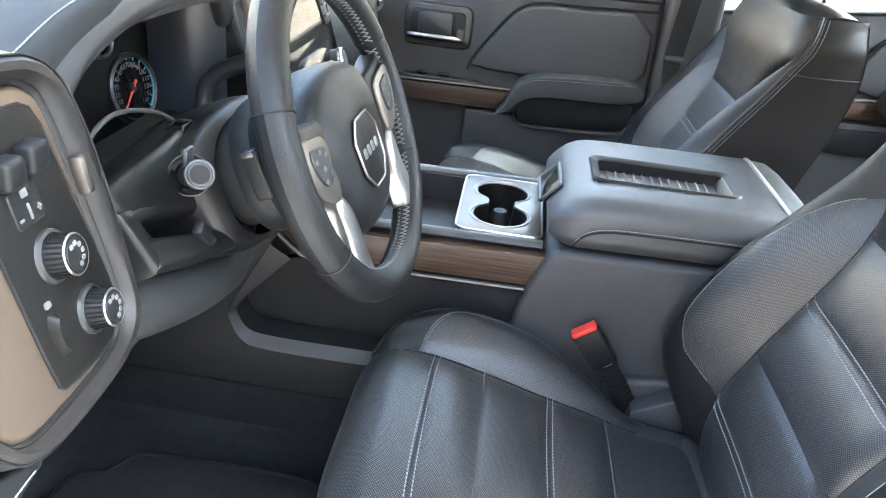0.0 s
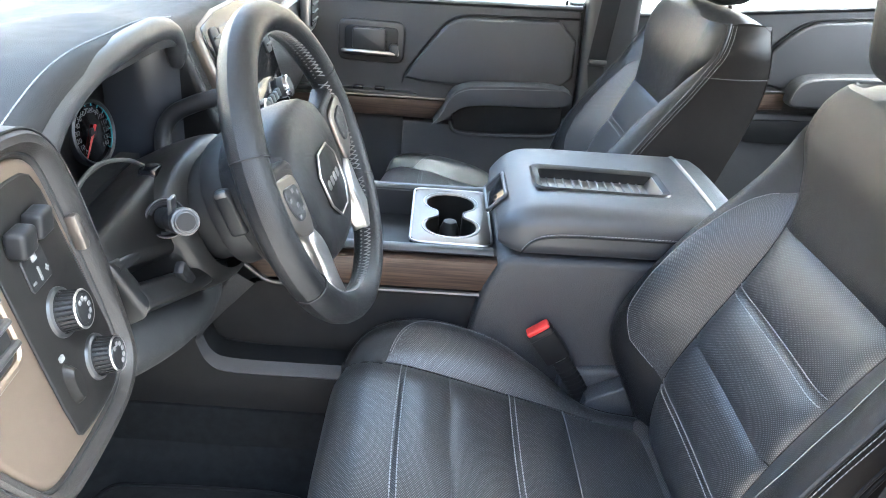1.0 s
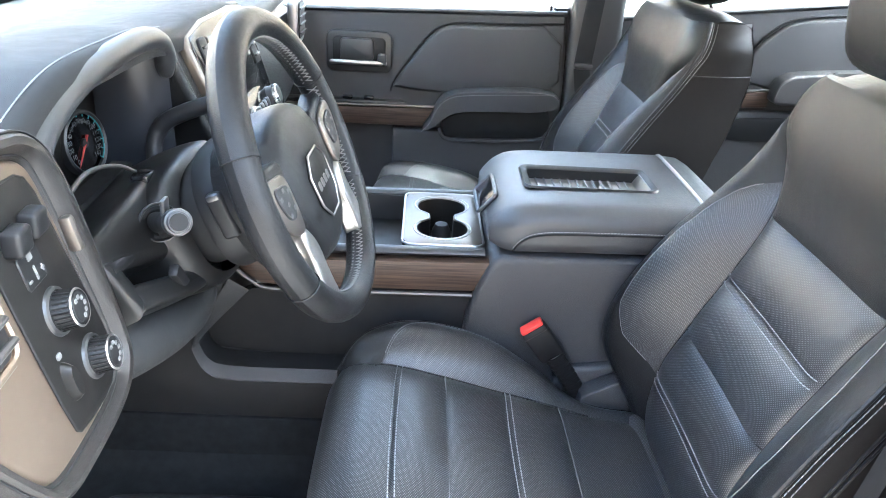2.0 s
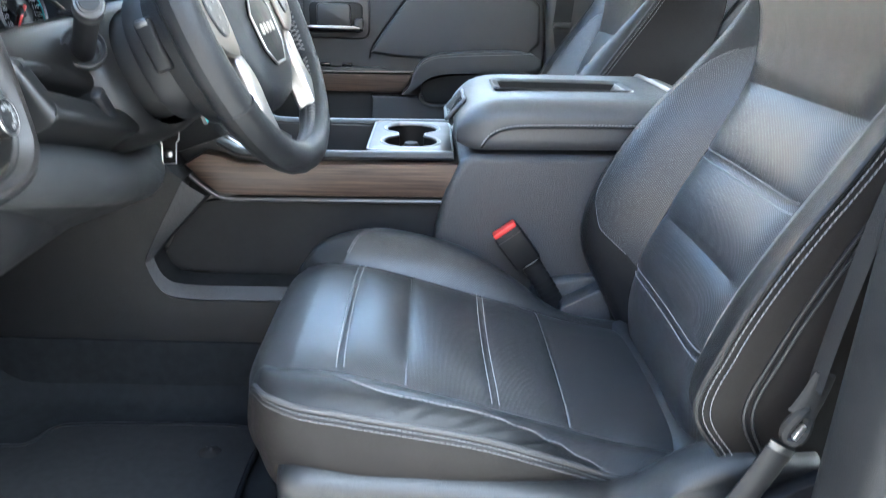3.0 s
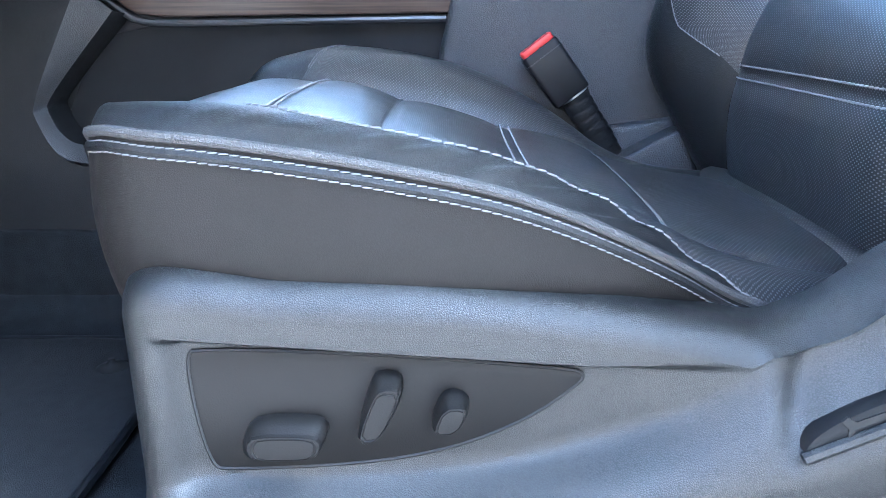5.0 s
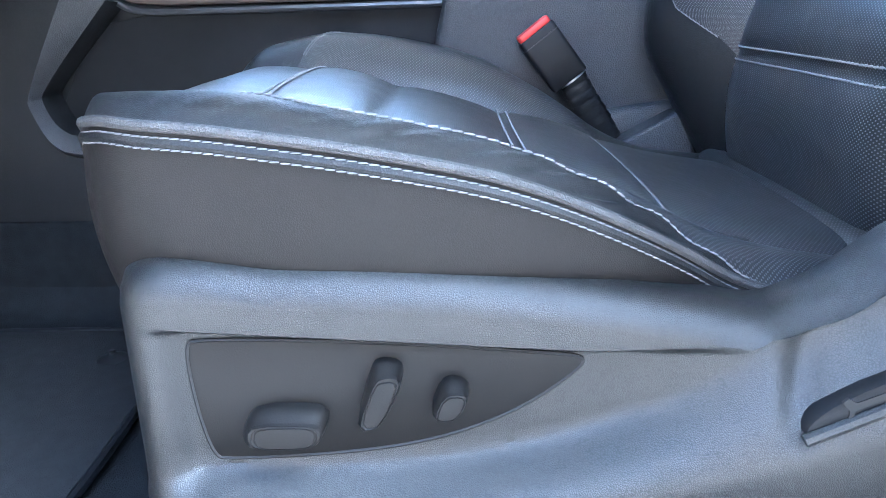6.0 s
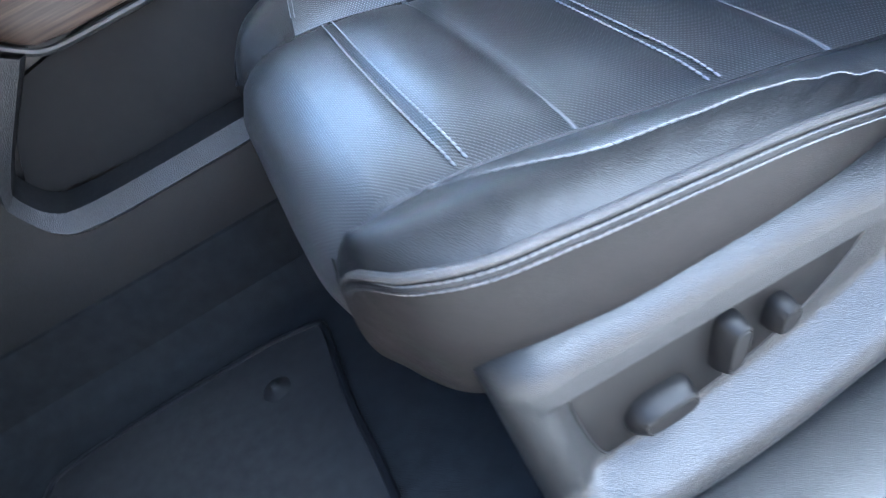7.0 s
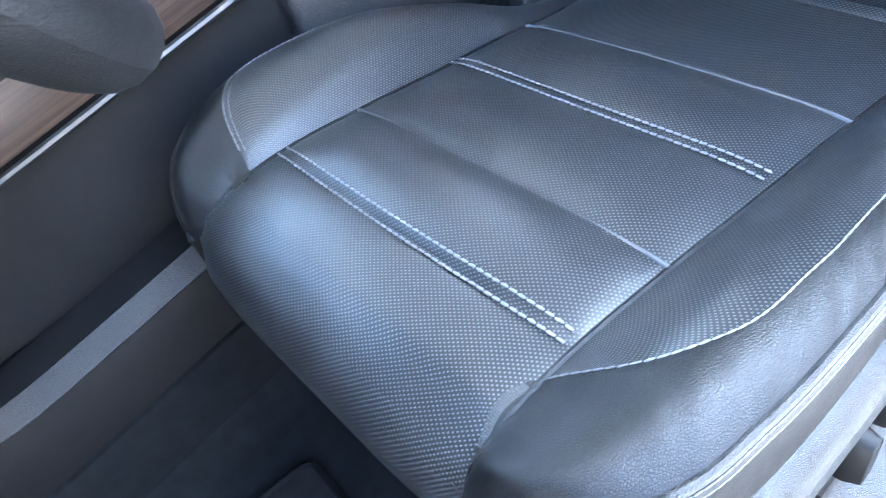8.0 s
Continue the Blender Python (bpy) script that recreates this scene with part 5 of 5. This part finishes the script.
    part("vent_rim", tube(np.array(vr + [vr[0]]), .0035, 8), BEZEL, vent)
    low = smoothed([(-.18, -.04), (-.124, -.088), (-.092, -.113), (-.055, -.116), (-.070, -.134), (-.18, -.128)], 1, True)
    part("lower_end", prism([tuple(p) for p in low], -.11, -.012, "z", .008, 3, EM), LEATHER, ep)
    row = np.array([tuple(EM @ Vector((u, -.124 + .06 * (u + .075) ** 2, -.0112))) for u in np.linspace(-.17, -.075, 20)])
    part("stitching", stitches(row, .0045, .0012, .0008), SEAM, ep)
    return ep


end_panel()


# centre stack
def center_stack():
    cs = thing("center_stack", (-.50, 0, 1.05), "silver framed center stack with screen and controls", "control panel")
    m = towards((-.432, 0, 1.265), (.94, 0, .34))
    out = smoothed([(-.155, .145), (.155, .145), (.165, .10), (.125, -.16), (.10, -.20), (-.10, -.20), (-.125, -.16), (-.165, .10)], 1, True)
    part("surround", prism([(x * 1.36, y * 1.06) for x, y in out], -.12, -.004, "z", .010, 3, m), LEATHER, cs)
    row = [tuple(m @ Vector((x * 1.28, y * 1.03, -.0035))) for x, y in out]
    part("stitching", stitches(np.array(row + row[:1]), .0045, .0015, .0008), CROSS, cs, "pale thread")
    part("frame", prism([(x * 1.12, y) for x, y in out], -.02, .010, "z", .006, 3, m), BRONZE, cs, "warm silver frame")
    part("face", prism([(x * 1.05, y * .95) for x, y in out], .008, .012, "z", .002, 2, m), GLOSS, cs)
    part("screen", prism(rrect(-.10, .02, .10, .115, .006), .012, .014, "z", .001, 1, m), GLOSS, cs, "dark touch screen")
    for s in (-1, 1):
        v = part("vent", prism(rrect(s * .128 - .018, .03, s * .128 + .018, .12, .008), .011, .016, "z", .003, 2, m), DARK, cs, "air vent")
        for i in range(4):
            part("vent_slat", rbox((0, 0, 0), (.03, .004, .006), .001, 1, m @ Matrix.Translation((s * .128, .045 + .02 * i, .017))), PLAST, v)
        k = part("knob", lathe([(0, .028), (.016, .028), (.019, .025), (.02, 0)], m @ Matrix.Translation((s * .085, -.03, .012)), 28), PLAST, cs, "round knob")
        part("knob_rim", lathe([(.018, .0285), (.0205, .026), (.0205, .02)], m @ Matrix.Translation((s * .085, -.03, .012)), 28), CHROME, k)
    b = part("button_bar", prism(smoothed([(-.105, .0), (.105, .0), (.095, -.065), (-.095, -.065)], 1, True).tolist(), .011, .020, "z", .003, 2, m), GLOSS, cs)
    part("bar_trim", tube(np.array([tuple(m @ Vector((x, -.066 - .006 * math.cos(x * 14), .02))) for x in np.linspace(-.10, .10, 20)]), .004, 8), CHROME, b)
    for i in range(6):
        part("button", rbox((0, 0, 0), (.018, .016, .008), .003, 2, m @ Matrix.Translation((-.055 + i * .022, -.032, .021))), PLAST, b)
    for i in range(6):
        part("climate_key", rbox((0, 0, 0), (.024, .012, .010), .003, 2, m @ Matrix.Translation((-.07 + i * .028, -.10, .016))), SATIN, cs)
    part("climate_bar", prism(rrect(-.095, -.155, .095, -.125, .01), .011, .018, "z", .003, 2, m), DARK, cs)
    for i in range(14):
        part("rib", rbox((0, 0, 0), (.006, .02, .006), .002, 1, m @ Matrix.Translation((-.08 + i * .0125, -.14, .019))), SATIN, cs)
    return cs


center_stack()
# passenger side of the dash
part("glove_side", prism(smoothed([(-.49, 1.34), (-.455, 1.22), (-.47, 1.12), (-.55, .98), (-.72, .97), (-.72, 1.34)], 1, True).tolist(), .185, .79, "y", .012, 3), GRAIN, dash)
pv = part("vent_frame", prism(rrect(.66, 1.235, .775, 1.355, .02), -.47, -.445, "x", .006, 2), SATIN, dash, "silver framed side vent")
part("vent_mouth", prism(rrect(.675, 1.25, .76, 1.34, .012), -.446, -.441, "x", .002, 1), DARK, pv)
for i in range(4):
    part("vent_slat", rbox((-.44, .717, 1.265 + .02 * i), (.006, .08, .004), .001, 1), PLAST, pv)

# ---- cab: floor, walls, roof, openings ----
def sheet(name, P, mat, label, category, kind="structure"):
    return tagged(part(name, grid(P), mat), label, category, "", kind)


fl = []
for y in np.linspace(-.775, .775, 63):
    row = []
    for x in np.linspace(-1.05, 1.35, 97):
        z = .625 + .004 * noise.noise(Vector((x * 5, y * 5, 0)))
        z += .45 * smoothstep(-.71, -1.05, x)
        z += .10 * smoothstep(.24, .16, abs(y)) * smoothstep(-.2, .0, x + 1.0)
        row.append((x, y, z))
    fl.append(row)
sheet("floor", fl, CARPET, "black carpet on the cab floor", "floor")

mat_o = smoothed([(-.70, -.366), (-.652, -.369), (-.637, -.357), (-.625, -.320), (-.605, -.309), (-.497, -.304), (-.36, -.305), (-.335, -.309), (-.296, -.316), (-.292, -.33), (-.300, -.44), (-.295, -.56), (-.30, -.72), (-.50, -.735), (-.62, -.71), (-.70, -.66)], 2, True)
fm = thing("floor_mat", (-.45, -.5, .632), "dark grey carpeted floor mat with bound edge", "floor mat")
part("mat_carpet", prism([tuple(p) for p in mat_o], .628, .637, "z", .003, 2), MATCARPET, fm)
part("binding", tube(np.array([(x, y, .635) for x, y in list(mat_o) + [mat_o[0]]]), .0046, 8), COVER, fm, "black bound edge")
cm = part("clip", lathe([(.0, .006), (.004, .006), (.006, .004), (.010, .003), (.016, 0)], pose(-.363, -.376, .637), 20), DARK, fm, "black plastic fixing clip")
part("clip_pin", lathe([(0, .009), (.003, .009), (.0035, .005)], pose(-.363, -.376, .637), 12), RUBBER, cm)

pd = thing("pedals", (-.72, -.47, .75), "black ribbed foot pedals", "pedal")
for (x, y, z, w, h) in ((-.70, -.62, .80, .10, .055), (-.68, -.42, .79, .05, .11)):
    m = Matrix.Rotation(radians(35), 4, 'Y')
    pp = part("pedal_pad", rbox((x, y, z), (.012, w, h), .004, 2, m), RUBBER, pd)
    for i in range(5):
        part("pedal_rib", rbox((x + .009, y, z - h * .35 + i * h * .17), (.003, w * .85, .004), .001, 1), STEEL, pp)
    part("pedal_arm", tube([(x - .01, y, z), (x - .12, y, z + .12), (x - .16, y, z + .26)], .008, 8), DARK, pd)

# sill plate on the driver's side
P = [[(x, y, z) for y, z in ((-.690, .64), (-.700, .668), (-.712, .676), (-.735, .680), (-.80, .676), (-.835, .668), (-.848, .652), (-.85, .60), (-.85, .45))] for x in np.linspace(-1.0, 1.2, 45)]
sheet("door_sill", P, GRAIN, "grained grey plastic door sill trim", "sill")
sheet("sill_body", [[(x, -.85, z) for z in (.46, .42, .35)] for x in (-1.1, 0, 1.3)], PAINT, "painted outer sill", "sill")

# driver side pillars and kick panel
tagged(part("pillar_1", prism([(.305, .62), (.298, .9), (.302, 1.2), (.36, 1.90), (.55, 1.90), (.56, .62)], -.785, -.87, "y", .02, 3), TRIM), "dark plastic trim on the door pillar", "pillar", "", "structure")
tagged(part("kick_wall", prism([(-1.05, .60), (-1.05, 1.31), (-.70, 1.34), (-.62, 1.1), (-.64, .62)], -.775, -.86, "y", .01, 2), DARK), "dark kick panel beside the footwell", "wall", "", "structure")
tagged(part("firewall", prism([(-.78, .60), (.78, .60), (.78, 1.29), (-.78, 1.29)], -1.12, -1.05, "x", .0, 1), CARPET), "carpeted bulkhead before the footwell", "wall", "", "structure")
# roof, rear wall, pillars
tagged(part("ceiling", prism([(-.54, -.93), (1.35, -.90), (1.35, .79), (-.54, .79)], 1.86, 1.92, "z", .02, 2), HEAD), "pale cloth headliner", "ceiling", "", "structure")
for s, n in ((-1, 2), (1, 3)):
    tagged(part("roof_rail", tube(smoothed([(-.56, s * .78, 1.87), (.4, s * .79, 1.89), (1.35, s * .78, 1.87)], 2), .05, 10), HEAD), "pale trim along the roof edge", "trim", "", "structure")
    tagged(part("pillar_%d" % n, tube(smoothed([(-1.10, s * .80, 1.30), (-.86, s * .79, 1.60), (-.56, s * .78, 1.87)], 2), .045, 10), HEAD), "slanted windshield pillar", "pillar", "", "structure")
tagged(part("wall_rear", prism([(-.80, .60), (.80, .60), (.80, 1.33), (-.80, 1.33)], 1.36, 1.42, "x", .01, 2), GRAIN), "dark trim on the cab's rear wall", "wall", "", "structure")
tagged(part("pillar_4", prism([(1.22, 1.30), (1.36, 1.88), (1.42, 1.88), (1.42, .6), (1.22, .6)], .76, .86, "y", .02, 2), PLAST), "grey rear pillar trim", "pillar", "", "structure")
tagged(part("pillar_5", prism([(1.22, 1.30), (1.36, 1.88), (1.42, 1.88), (1.42, .6), (1.22, .6)], -.76, -.86, "y", .02, 2), PLAST), "grey rear pillar trim", "pillar", "", "structure")
tagged(part("pillar_6", prism([(.295, .62), (.285, 1.0), (.275, 1.35), (.285, 1.55), (.33, 1.88), (.45, 1.88), (.42, 1.35), (.43, .62)], .775, .87, "y", .02, 3), PLAST), "grey plastic pillar trim between the doors", "pillar", "", "structure")
# windshield and far glass
gw = tagged(part("window_1", prism([(-1.12, 1.315), (-.56, 1.86), (-.555, 1.865), (-1.115, 1.32)], -.76, .76, "y", 0), glass), "clear windshield", "window", "", "structure")
gw.visible_shadow = False
tagged(part("cowl", prism([(-1.12, -.78), (-1.12, .78), (-1.35, .82), (-1.35, -.82)], 1.27, 1.295, "z", .004, 1), DARK), "black cowl below the windshield", "cowl", "", "structure")
wp = thing("wiper", (-1.2, -.1, 1.30), "black windshield wiper arm", "wiper")
part("wiper_arm", tube([(-1.22, .3, 1.31), (-1.17, -.25, 1.325), (-1.16, -.5, 1.325)], .009, 8), DARK, wp)
part("hood_panel", prism([(-1.35, -.80), (-1.35, .80), (-2.6, .74), (-2.6, -.74)], 1.21, 1.265, "z", .03, 3), PAINT, None)
bpy.data.objects["hood_panel"].name = "hood"
tagged(bpy.data.objects["hood"], "dark painted truck hood", "hood", "", "structure")


# ---- passenger doors ----
def front_door():
    d = thing("door_1", (0, .82, .7), "black passenger door panel with wood trim and chrome handle", "door", "", "structure")
    base = [(-.80, .66), (-.80, 1.315), (.262, 1.338), (.275, 1.2), (.285, .95), (.29, .66)]
    part("door_panel", prism(base, .80, .87, "y", .008, 3), DOORP, d)
    part("window_sill", tube(smoothed([(-.80, .803, 1.306), (-.3, .803, 1.318), (.265, .803, 1.334)], 2), .010, 10, flat=.8), PLAST, d)
    pad = smoothed([(-.207, 1.108), (-.197, 1.135), (-.112, 1.252), (-.08, 1.280), (-.04, 1.292), (.05, 1.292), (.258, 1.302), (.266, 1.10), (.05, 1.10)], 1, True)
    part("upper_pad", prism([tuple(p) for p in pad], .786, .81, "y", .012, 4), DOORP, d, "soft black upper pad")
    # dark filler strip, added to close the bright gap between door and pillar
    part("gap_filler", prism([(.250, .66), (.236, 1.345), (.305, 1.345), (.305, .66)], .815, .862, "y", .004, 1), RUBBER, d, "dark filler strip added behind the door's rear edge")
    part("pad_seam", tube(smoothed([(-.209, .80, 1.10), (-.202, .797, 1.133), (-.117, .797, 1.254), (-.083, .797, 1.284), (-.04, .797, 1.297), (.05, .797, 1.298), (.262, .797, 1.307)], 2), .003, 6), DARK, d)
    arm = smoothed([(-.122, 1.006), (-.095, 1.030), (-.080, 1.080), (-.050, 1.112), (0, 1.124), (.258, 1.137), (.262, 1.078), (.04, 1.073), (-.03, 1.066), (-.06, 1.045), (-.085, 1.02)], 2, True)
    ar = part("armrest", prism([tuple(p) for p in arm], .722, .81, "y", .008, 4), DOORP, d, "padded black armrest")
    sl = smoothed([(-.118, .7205, 1.008), (-.092, .7205, 1.035), (-.077, .7205, 1.079), (-.048, .7205, 1.106), (0, .7205, 1.117), (.255, .7205, 1.130)], 2)
    part("stitching", stitches(sl, .006, .001, .0007), THREAD, ar)
    wood = [(-.70, 1.010), (-.70, 1.052), (-.085, 1.062), (-.118, 1.010)]
    part("wood_trim", prism(wood, .765, .81, "y", .004, 2), WOOD, d, "brown wood grain trim")
    part("trim_strip", tube([(-.70, .768, 1.058), (-.085, .768, 1.068)], .0032, 8), BRONZE, d, "satin metal strip")
    shelf = part("switch_shelf", prism([(-.70, .77), (-.70, .81), (-.19, .81), (-.16, .77)], 1.066, 1.076, "z", .003, 2), PLAST, d)
    for x in (-.33, -.27):
        part("window_switch", rbox((x, .785, 1.081), (.028, .018, .010), .003, 2), GLOSS, shelf)
    # handle
    bz = part("handle_bezel", prism(rrect(-.390, 1.150, -.208, 1.262, .022), .790, .81, "y", .006, 3), PLAST, d, "black handle surround")
    part("handle_recess", prism(rrect(-.372, 1.166, -.226, 1.246, .014), .786, .795, "y", .003, 2), DARK, bz)
    part("handle_block", prism(rrect(-.350, 1.184, -.258, 1.243, .010), .774, .79, "y", .005, 2), PLAST, bz)
    part("handle_bar", tube(smoothed([(-.375, .778, 1.178), (-.365, .770, 1.180), (-.24, .770, 1.180), (-.225, .780, 1.178)], 2), .0068, 10), SATIN, bz, "chrome pull")
    part("handle_end", rbox((-.235, .778, 1.188), (.024, .02, .035), .006, 2), PLAST, bz)
    # map pocket and lower panel
    pk = smoothed([(-.20, 1.0), (.27, 1.0), (.275, .70), (-.20, .70)], 0)
    part("lower_panel", prism([tuple(p) for p in pk], .765, .81, "y", .008, 3), DOORP, d)
    part("map_pocket", prism(smoothed([(-.062, 1.06), (.21, 1.075), (.248, 1.07), (.240, 1.005), (.20, .992), (-.03, .982), (-.060, .992)], 1, True).tolist(), .755, .80, "y", .004, 2), TRIM, d, "dark map pocket")
    part("pocket_lip", tube(smoothed([(-.068, .760, 1.01), (-.062, .758, .985), (-.03, .756, .975), (.20, .756, .984), (.244, .758, .997), (.252, .762, 1.04)], 2), .005, 8), DOORP, d)
    part("lock_pin", tube([(.222, .81, 1.33), (.222, .81, 1.352)], .004, 8), DARK, d)
    return d


front_door()


def rear_door():
    d = thing("door_2", (.9, .82, .7), "black rear door panel with armrest", "door", "", "structure")
    part("door_panel", prism([(.40, .66), (.40, 1.333), (1.22, 1.423), (1.22, .66)], .80, .87, "y", .008, 3), DOORP, d)
    part("window_sill", tube([(.42, .803, 1.331), (1.22, .803, 1.419)], .010, 10, flat=.8), PLAST, d)
    pad = smoothed([(.735, 1.165), (.787, 1.252), (.828, 1.304), (.881, 1.346), (.941, 1.358), (1.2, 1.378), (1.2, 1.165)], 1, True)
    part("upper_pad", prism([tuple(p) for p in pad], .786, .81, "y", .010, 3), DOORP, d, "soft black upper pad")
    part("pad_seam", tube(smoothed([(.733, .80, 1.165), (.783, .797, 1.255), (.824, .797, 1.309), (.879, .797, 1.352), (.941, .797, 1.364), (1.2, .797, 1.384)], 2), .003, 6), DARK, d)
    arm = smoothed([(.852, 1.128), (.860, 1.180), (.878, 1.204), (.92, 1.219), (1.2, 1.236), (1.2, 1.150), (.93, 1.132)], 2, True)
    ar = part("armrest", prism([tuple(p) for p in arm], .730, .81, "y", .008, 4), DOORP, d, "padded black armrest")
    line = smoothed([(.858, .7288, 1.150), (.864, .7288, 1.182), (.882, .7288, 1.199), (.92, .7288, 1.212), (1.19, .7288, 1.229)], 2)
    part("stitching", stitches(line, .006, .001, .0006), THREAD, ar)
    part("wood_trim", prism([(.42, 1.085), (.42, 1.122), (.866, 1.158), (.862, 1.112)], .775, .81, "y", .004, 2), WOOD, d, "brown wood grain trim")
    part("trim_strip", tube([(.42, .777, 1.127), (.860, .777, 1.164)], .0026, 8), STRIP, d)
    part("lower_panel", prism([(.45, 1.03), (.74, 1.096), (.85, 1.100), (1.2, 1.11), (1.2, .70), (.45, .70)], .77, .81, "y", .008, 3), DOORP, d)
    part("map_pocket", prism(smoothed([(.72, 1.075), (.845, 1.085), (1.0, 1.09), (.98, 1.02), (.80, 1.012), (.73, 1.02)], 1, True).tolist(), .762, .80, "y", .004, 2), TRIM, d, "dark map pocket")
    return d


rear_door()
d3 = thing("door_3", (.9, -.82, .7), "closed dark rear door behind the driver", "door", "", "structure")
part("door_panel", prism([(.55, .66), (.55, 1.335), (1.22, 1.375), (1.22, .66)], -.80, -.87, "y", .008, 3), GRAIN, d3)
part("armrest", rbox((.95, -.77, 1.12), (.40, .08, .08), .02, 3), LEATHER, d3)
# window panes of the doors
for i, (x0, x1) in enumerate(((-.80, .30), (.42, 1.25))):
    w = tagged(part("window_%d" % (i + 2), prism([(x0, 1.325), (x1, 1.34 if i == 0 else 1.41), (x1, 1.86), (x0 + (.35 if i == 0 else 0), 1.86)], .838, .842, "y", 0), glass), "clear door window glass", "window", "", "structure")
    w.visible_shadow = False
# passenger belt at the pillar
pb = thing("seat_belt", (.36, .76, 1.2), "black seat belt on the pillar between the doors", "seat belt")
part("webbing", tube([(.36, .765, 1.75), (.335, .758, 1.45), (.315, .755, 1.20)], .024, 8, flat=.08, up=(0, 1, 0)), WEB, pb)
part("guide", rbox((.318, .757, 1.205), (.05, .02, .016), .005, 2), PLAST, pb)
part("webbing_low", tube([(.315, .76, 1.20), (.36, .76, .95), (.40, .75, .75)], .022, 8, flat=.08, up=(0, 1, 0)), WEB, pb)

# ---- rear bench behind the front seats ----
rb = thing("rear_bench", (1.05, 0, .635), "black leather rear bench seat", "car seat")
part("bench_cushion", rbox((1.0, 0, .86), (.46, 1.30, .16), .05, 4), LEATHER, rb)
part("bench_back", rbox((1.24, 0, 1.15), (.14, 1.30, .60), .05, 4, Matrix.Rotation(radians(10), 4, 'Y')), LEATHER, rb)

# ---- outside ----
g = [[(x, y, -.004) for x in (-400, -30, -6, 0, 6, 30, 400)] for y in (-400, -30, -6, 0, 6, 30, 400)]
ground = sheet("ground", g, JOINT, "concrete lot reaching the horizon", "ground")
slab = bmesh.new()
bmesh.ops.create_cube(slab, size=1)
for v in slab.verts:
    v.co = Vector((v.co.x * 3.98, v.co.y * 3.98, v.co.z * .02 + .004))
sm = bpy.data.meshes.new("concrete_slab")
slab.to_mesh(sm)
slab.free()
sm.materials.append(CONCRETE)
for i in range(-8, 9):
    for j in range(-8, 9):
        s = new("concrete_slab", sm)
        s.location = (i * 4.0 + 1.1, j * 4.0 + .6, 0)
        s.parent = ground

# unseen plain wall, added across the lot behind the viewer
PALE = material("pale tan stucco", (0.56, 0.44, 0.31), 0.9, vary=0.1, vscale=0.8, bump=0.4, bscale=40)
STUCCO = material("tan stucco", (0.40, 0.33, 0.26), 0.9, vary=0.12, vscale=0.8, bump=0.4, bscale=40)
tagged(part("wall_far", prism([(-18, 0), (18, 0), (18, 4.6), (-18, 4.6)], -7.3, -7.0, "y", .02, 1), STUCCO), "unseen tan stucco wall added behind the viewer", "wall", "", "structure")

# added out of view: its tan reflects in the seats instead of blue sky
tagged(part("wall_side", prism([(-20, 0), (24, 0), (24, 7.6), (-20, 7.6)], 17.0, 17.3, "y", .02, 1), PALE), "unseen pale tan wall added for warm reflections", "wall", "", "structure")
# added out of view: hides low sky and warms reflections through the windshield
tagged(part("wall_front", prism([(-18, 0), (18, 0), (18, 6.4), (-18, 6.4)], -11.3, -11.0, "x", .02, 1), STUCCO), "unseen tan stucco wall added to block sky reflections", "wall", "", "structure")

fr = tagged(part("windshield_band", prism([(-1.118, 1.322), (-1.085, 1.352), (-1.081, 1.349), (-1.114, 1.318)], -.755, .755, "y", 0), DARK), "black edge band along the windshield's base", "trim", "", "structure")
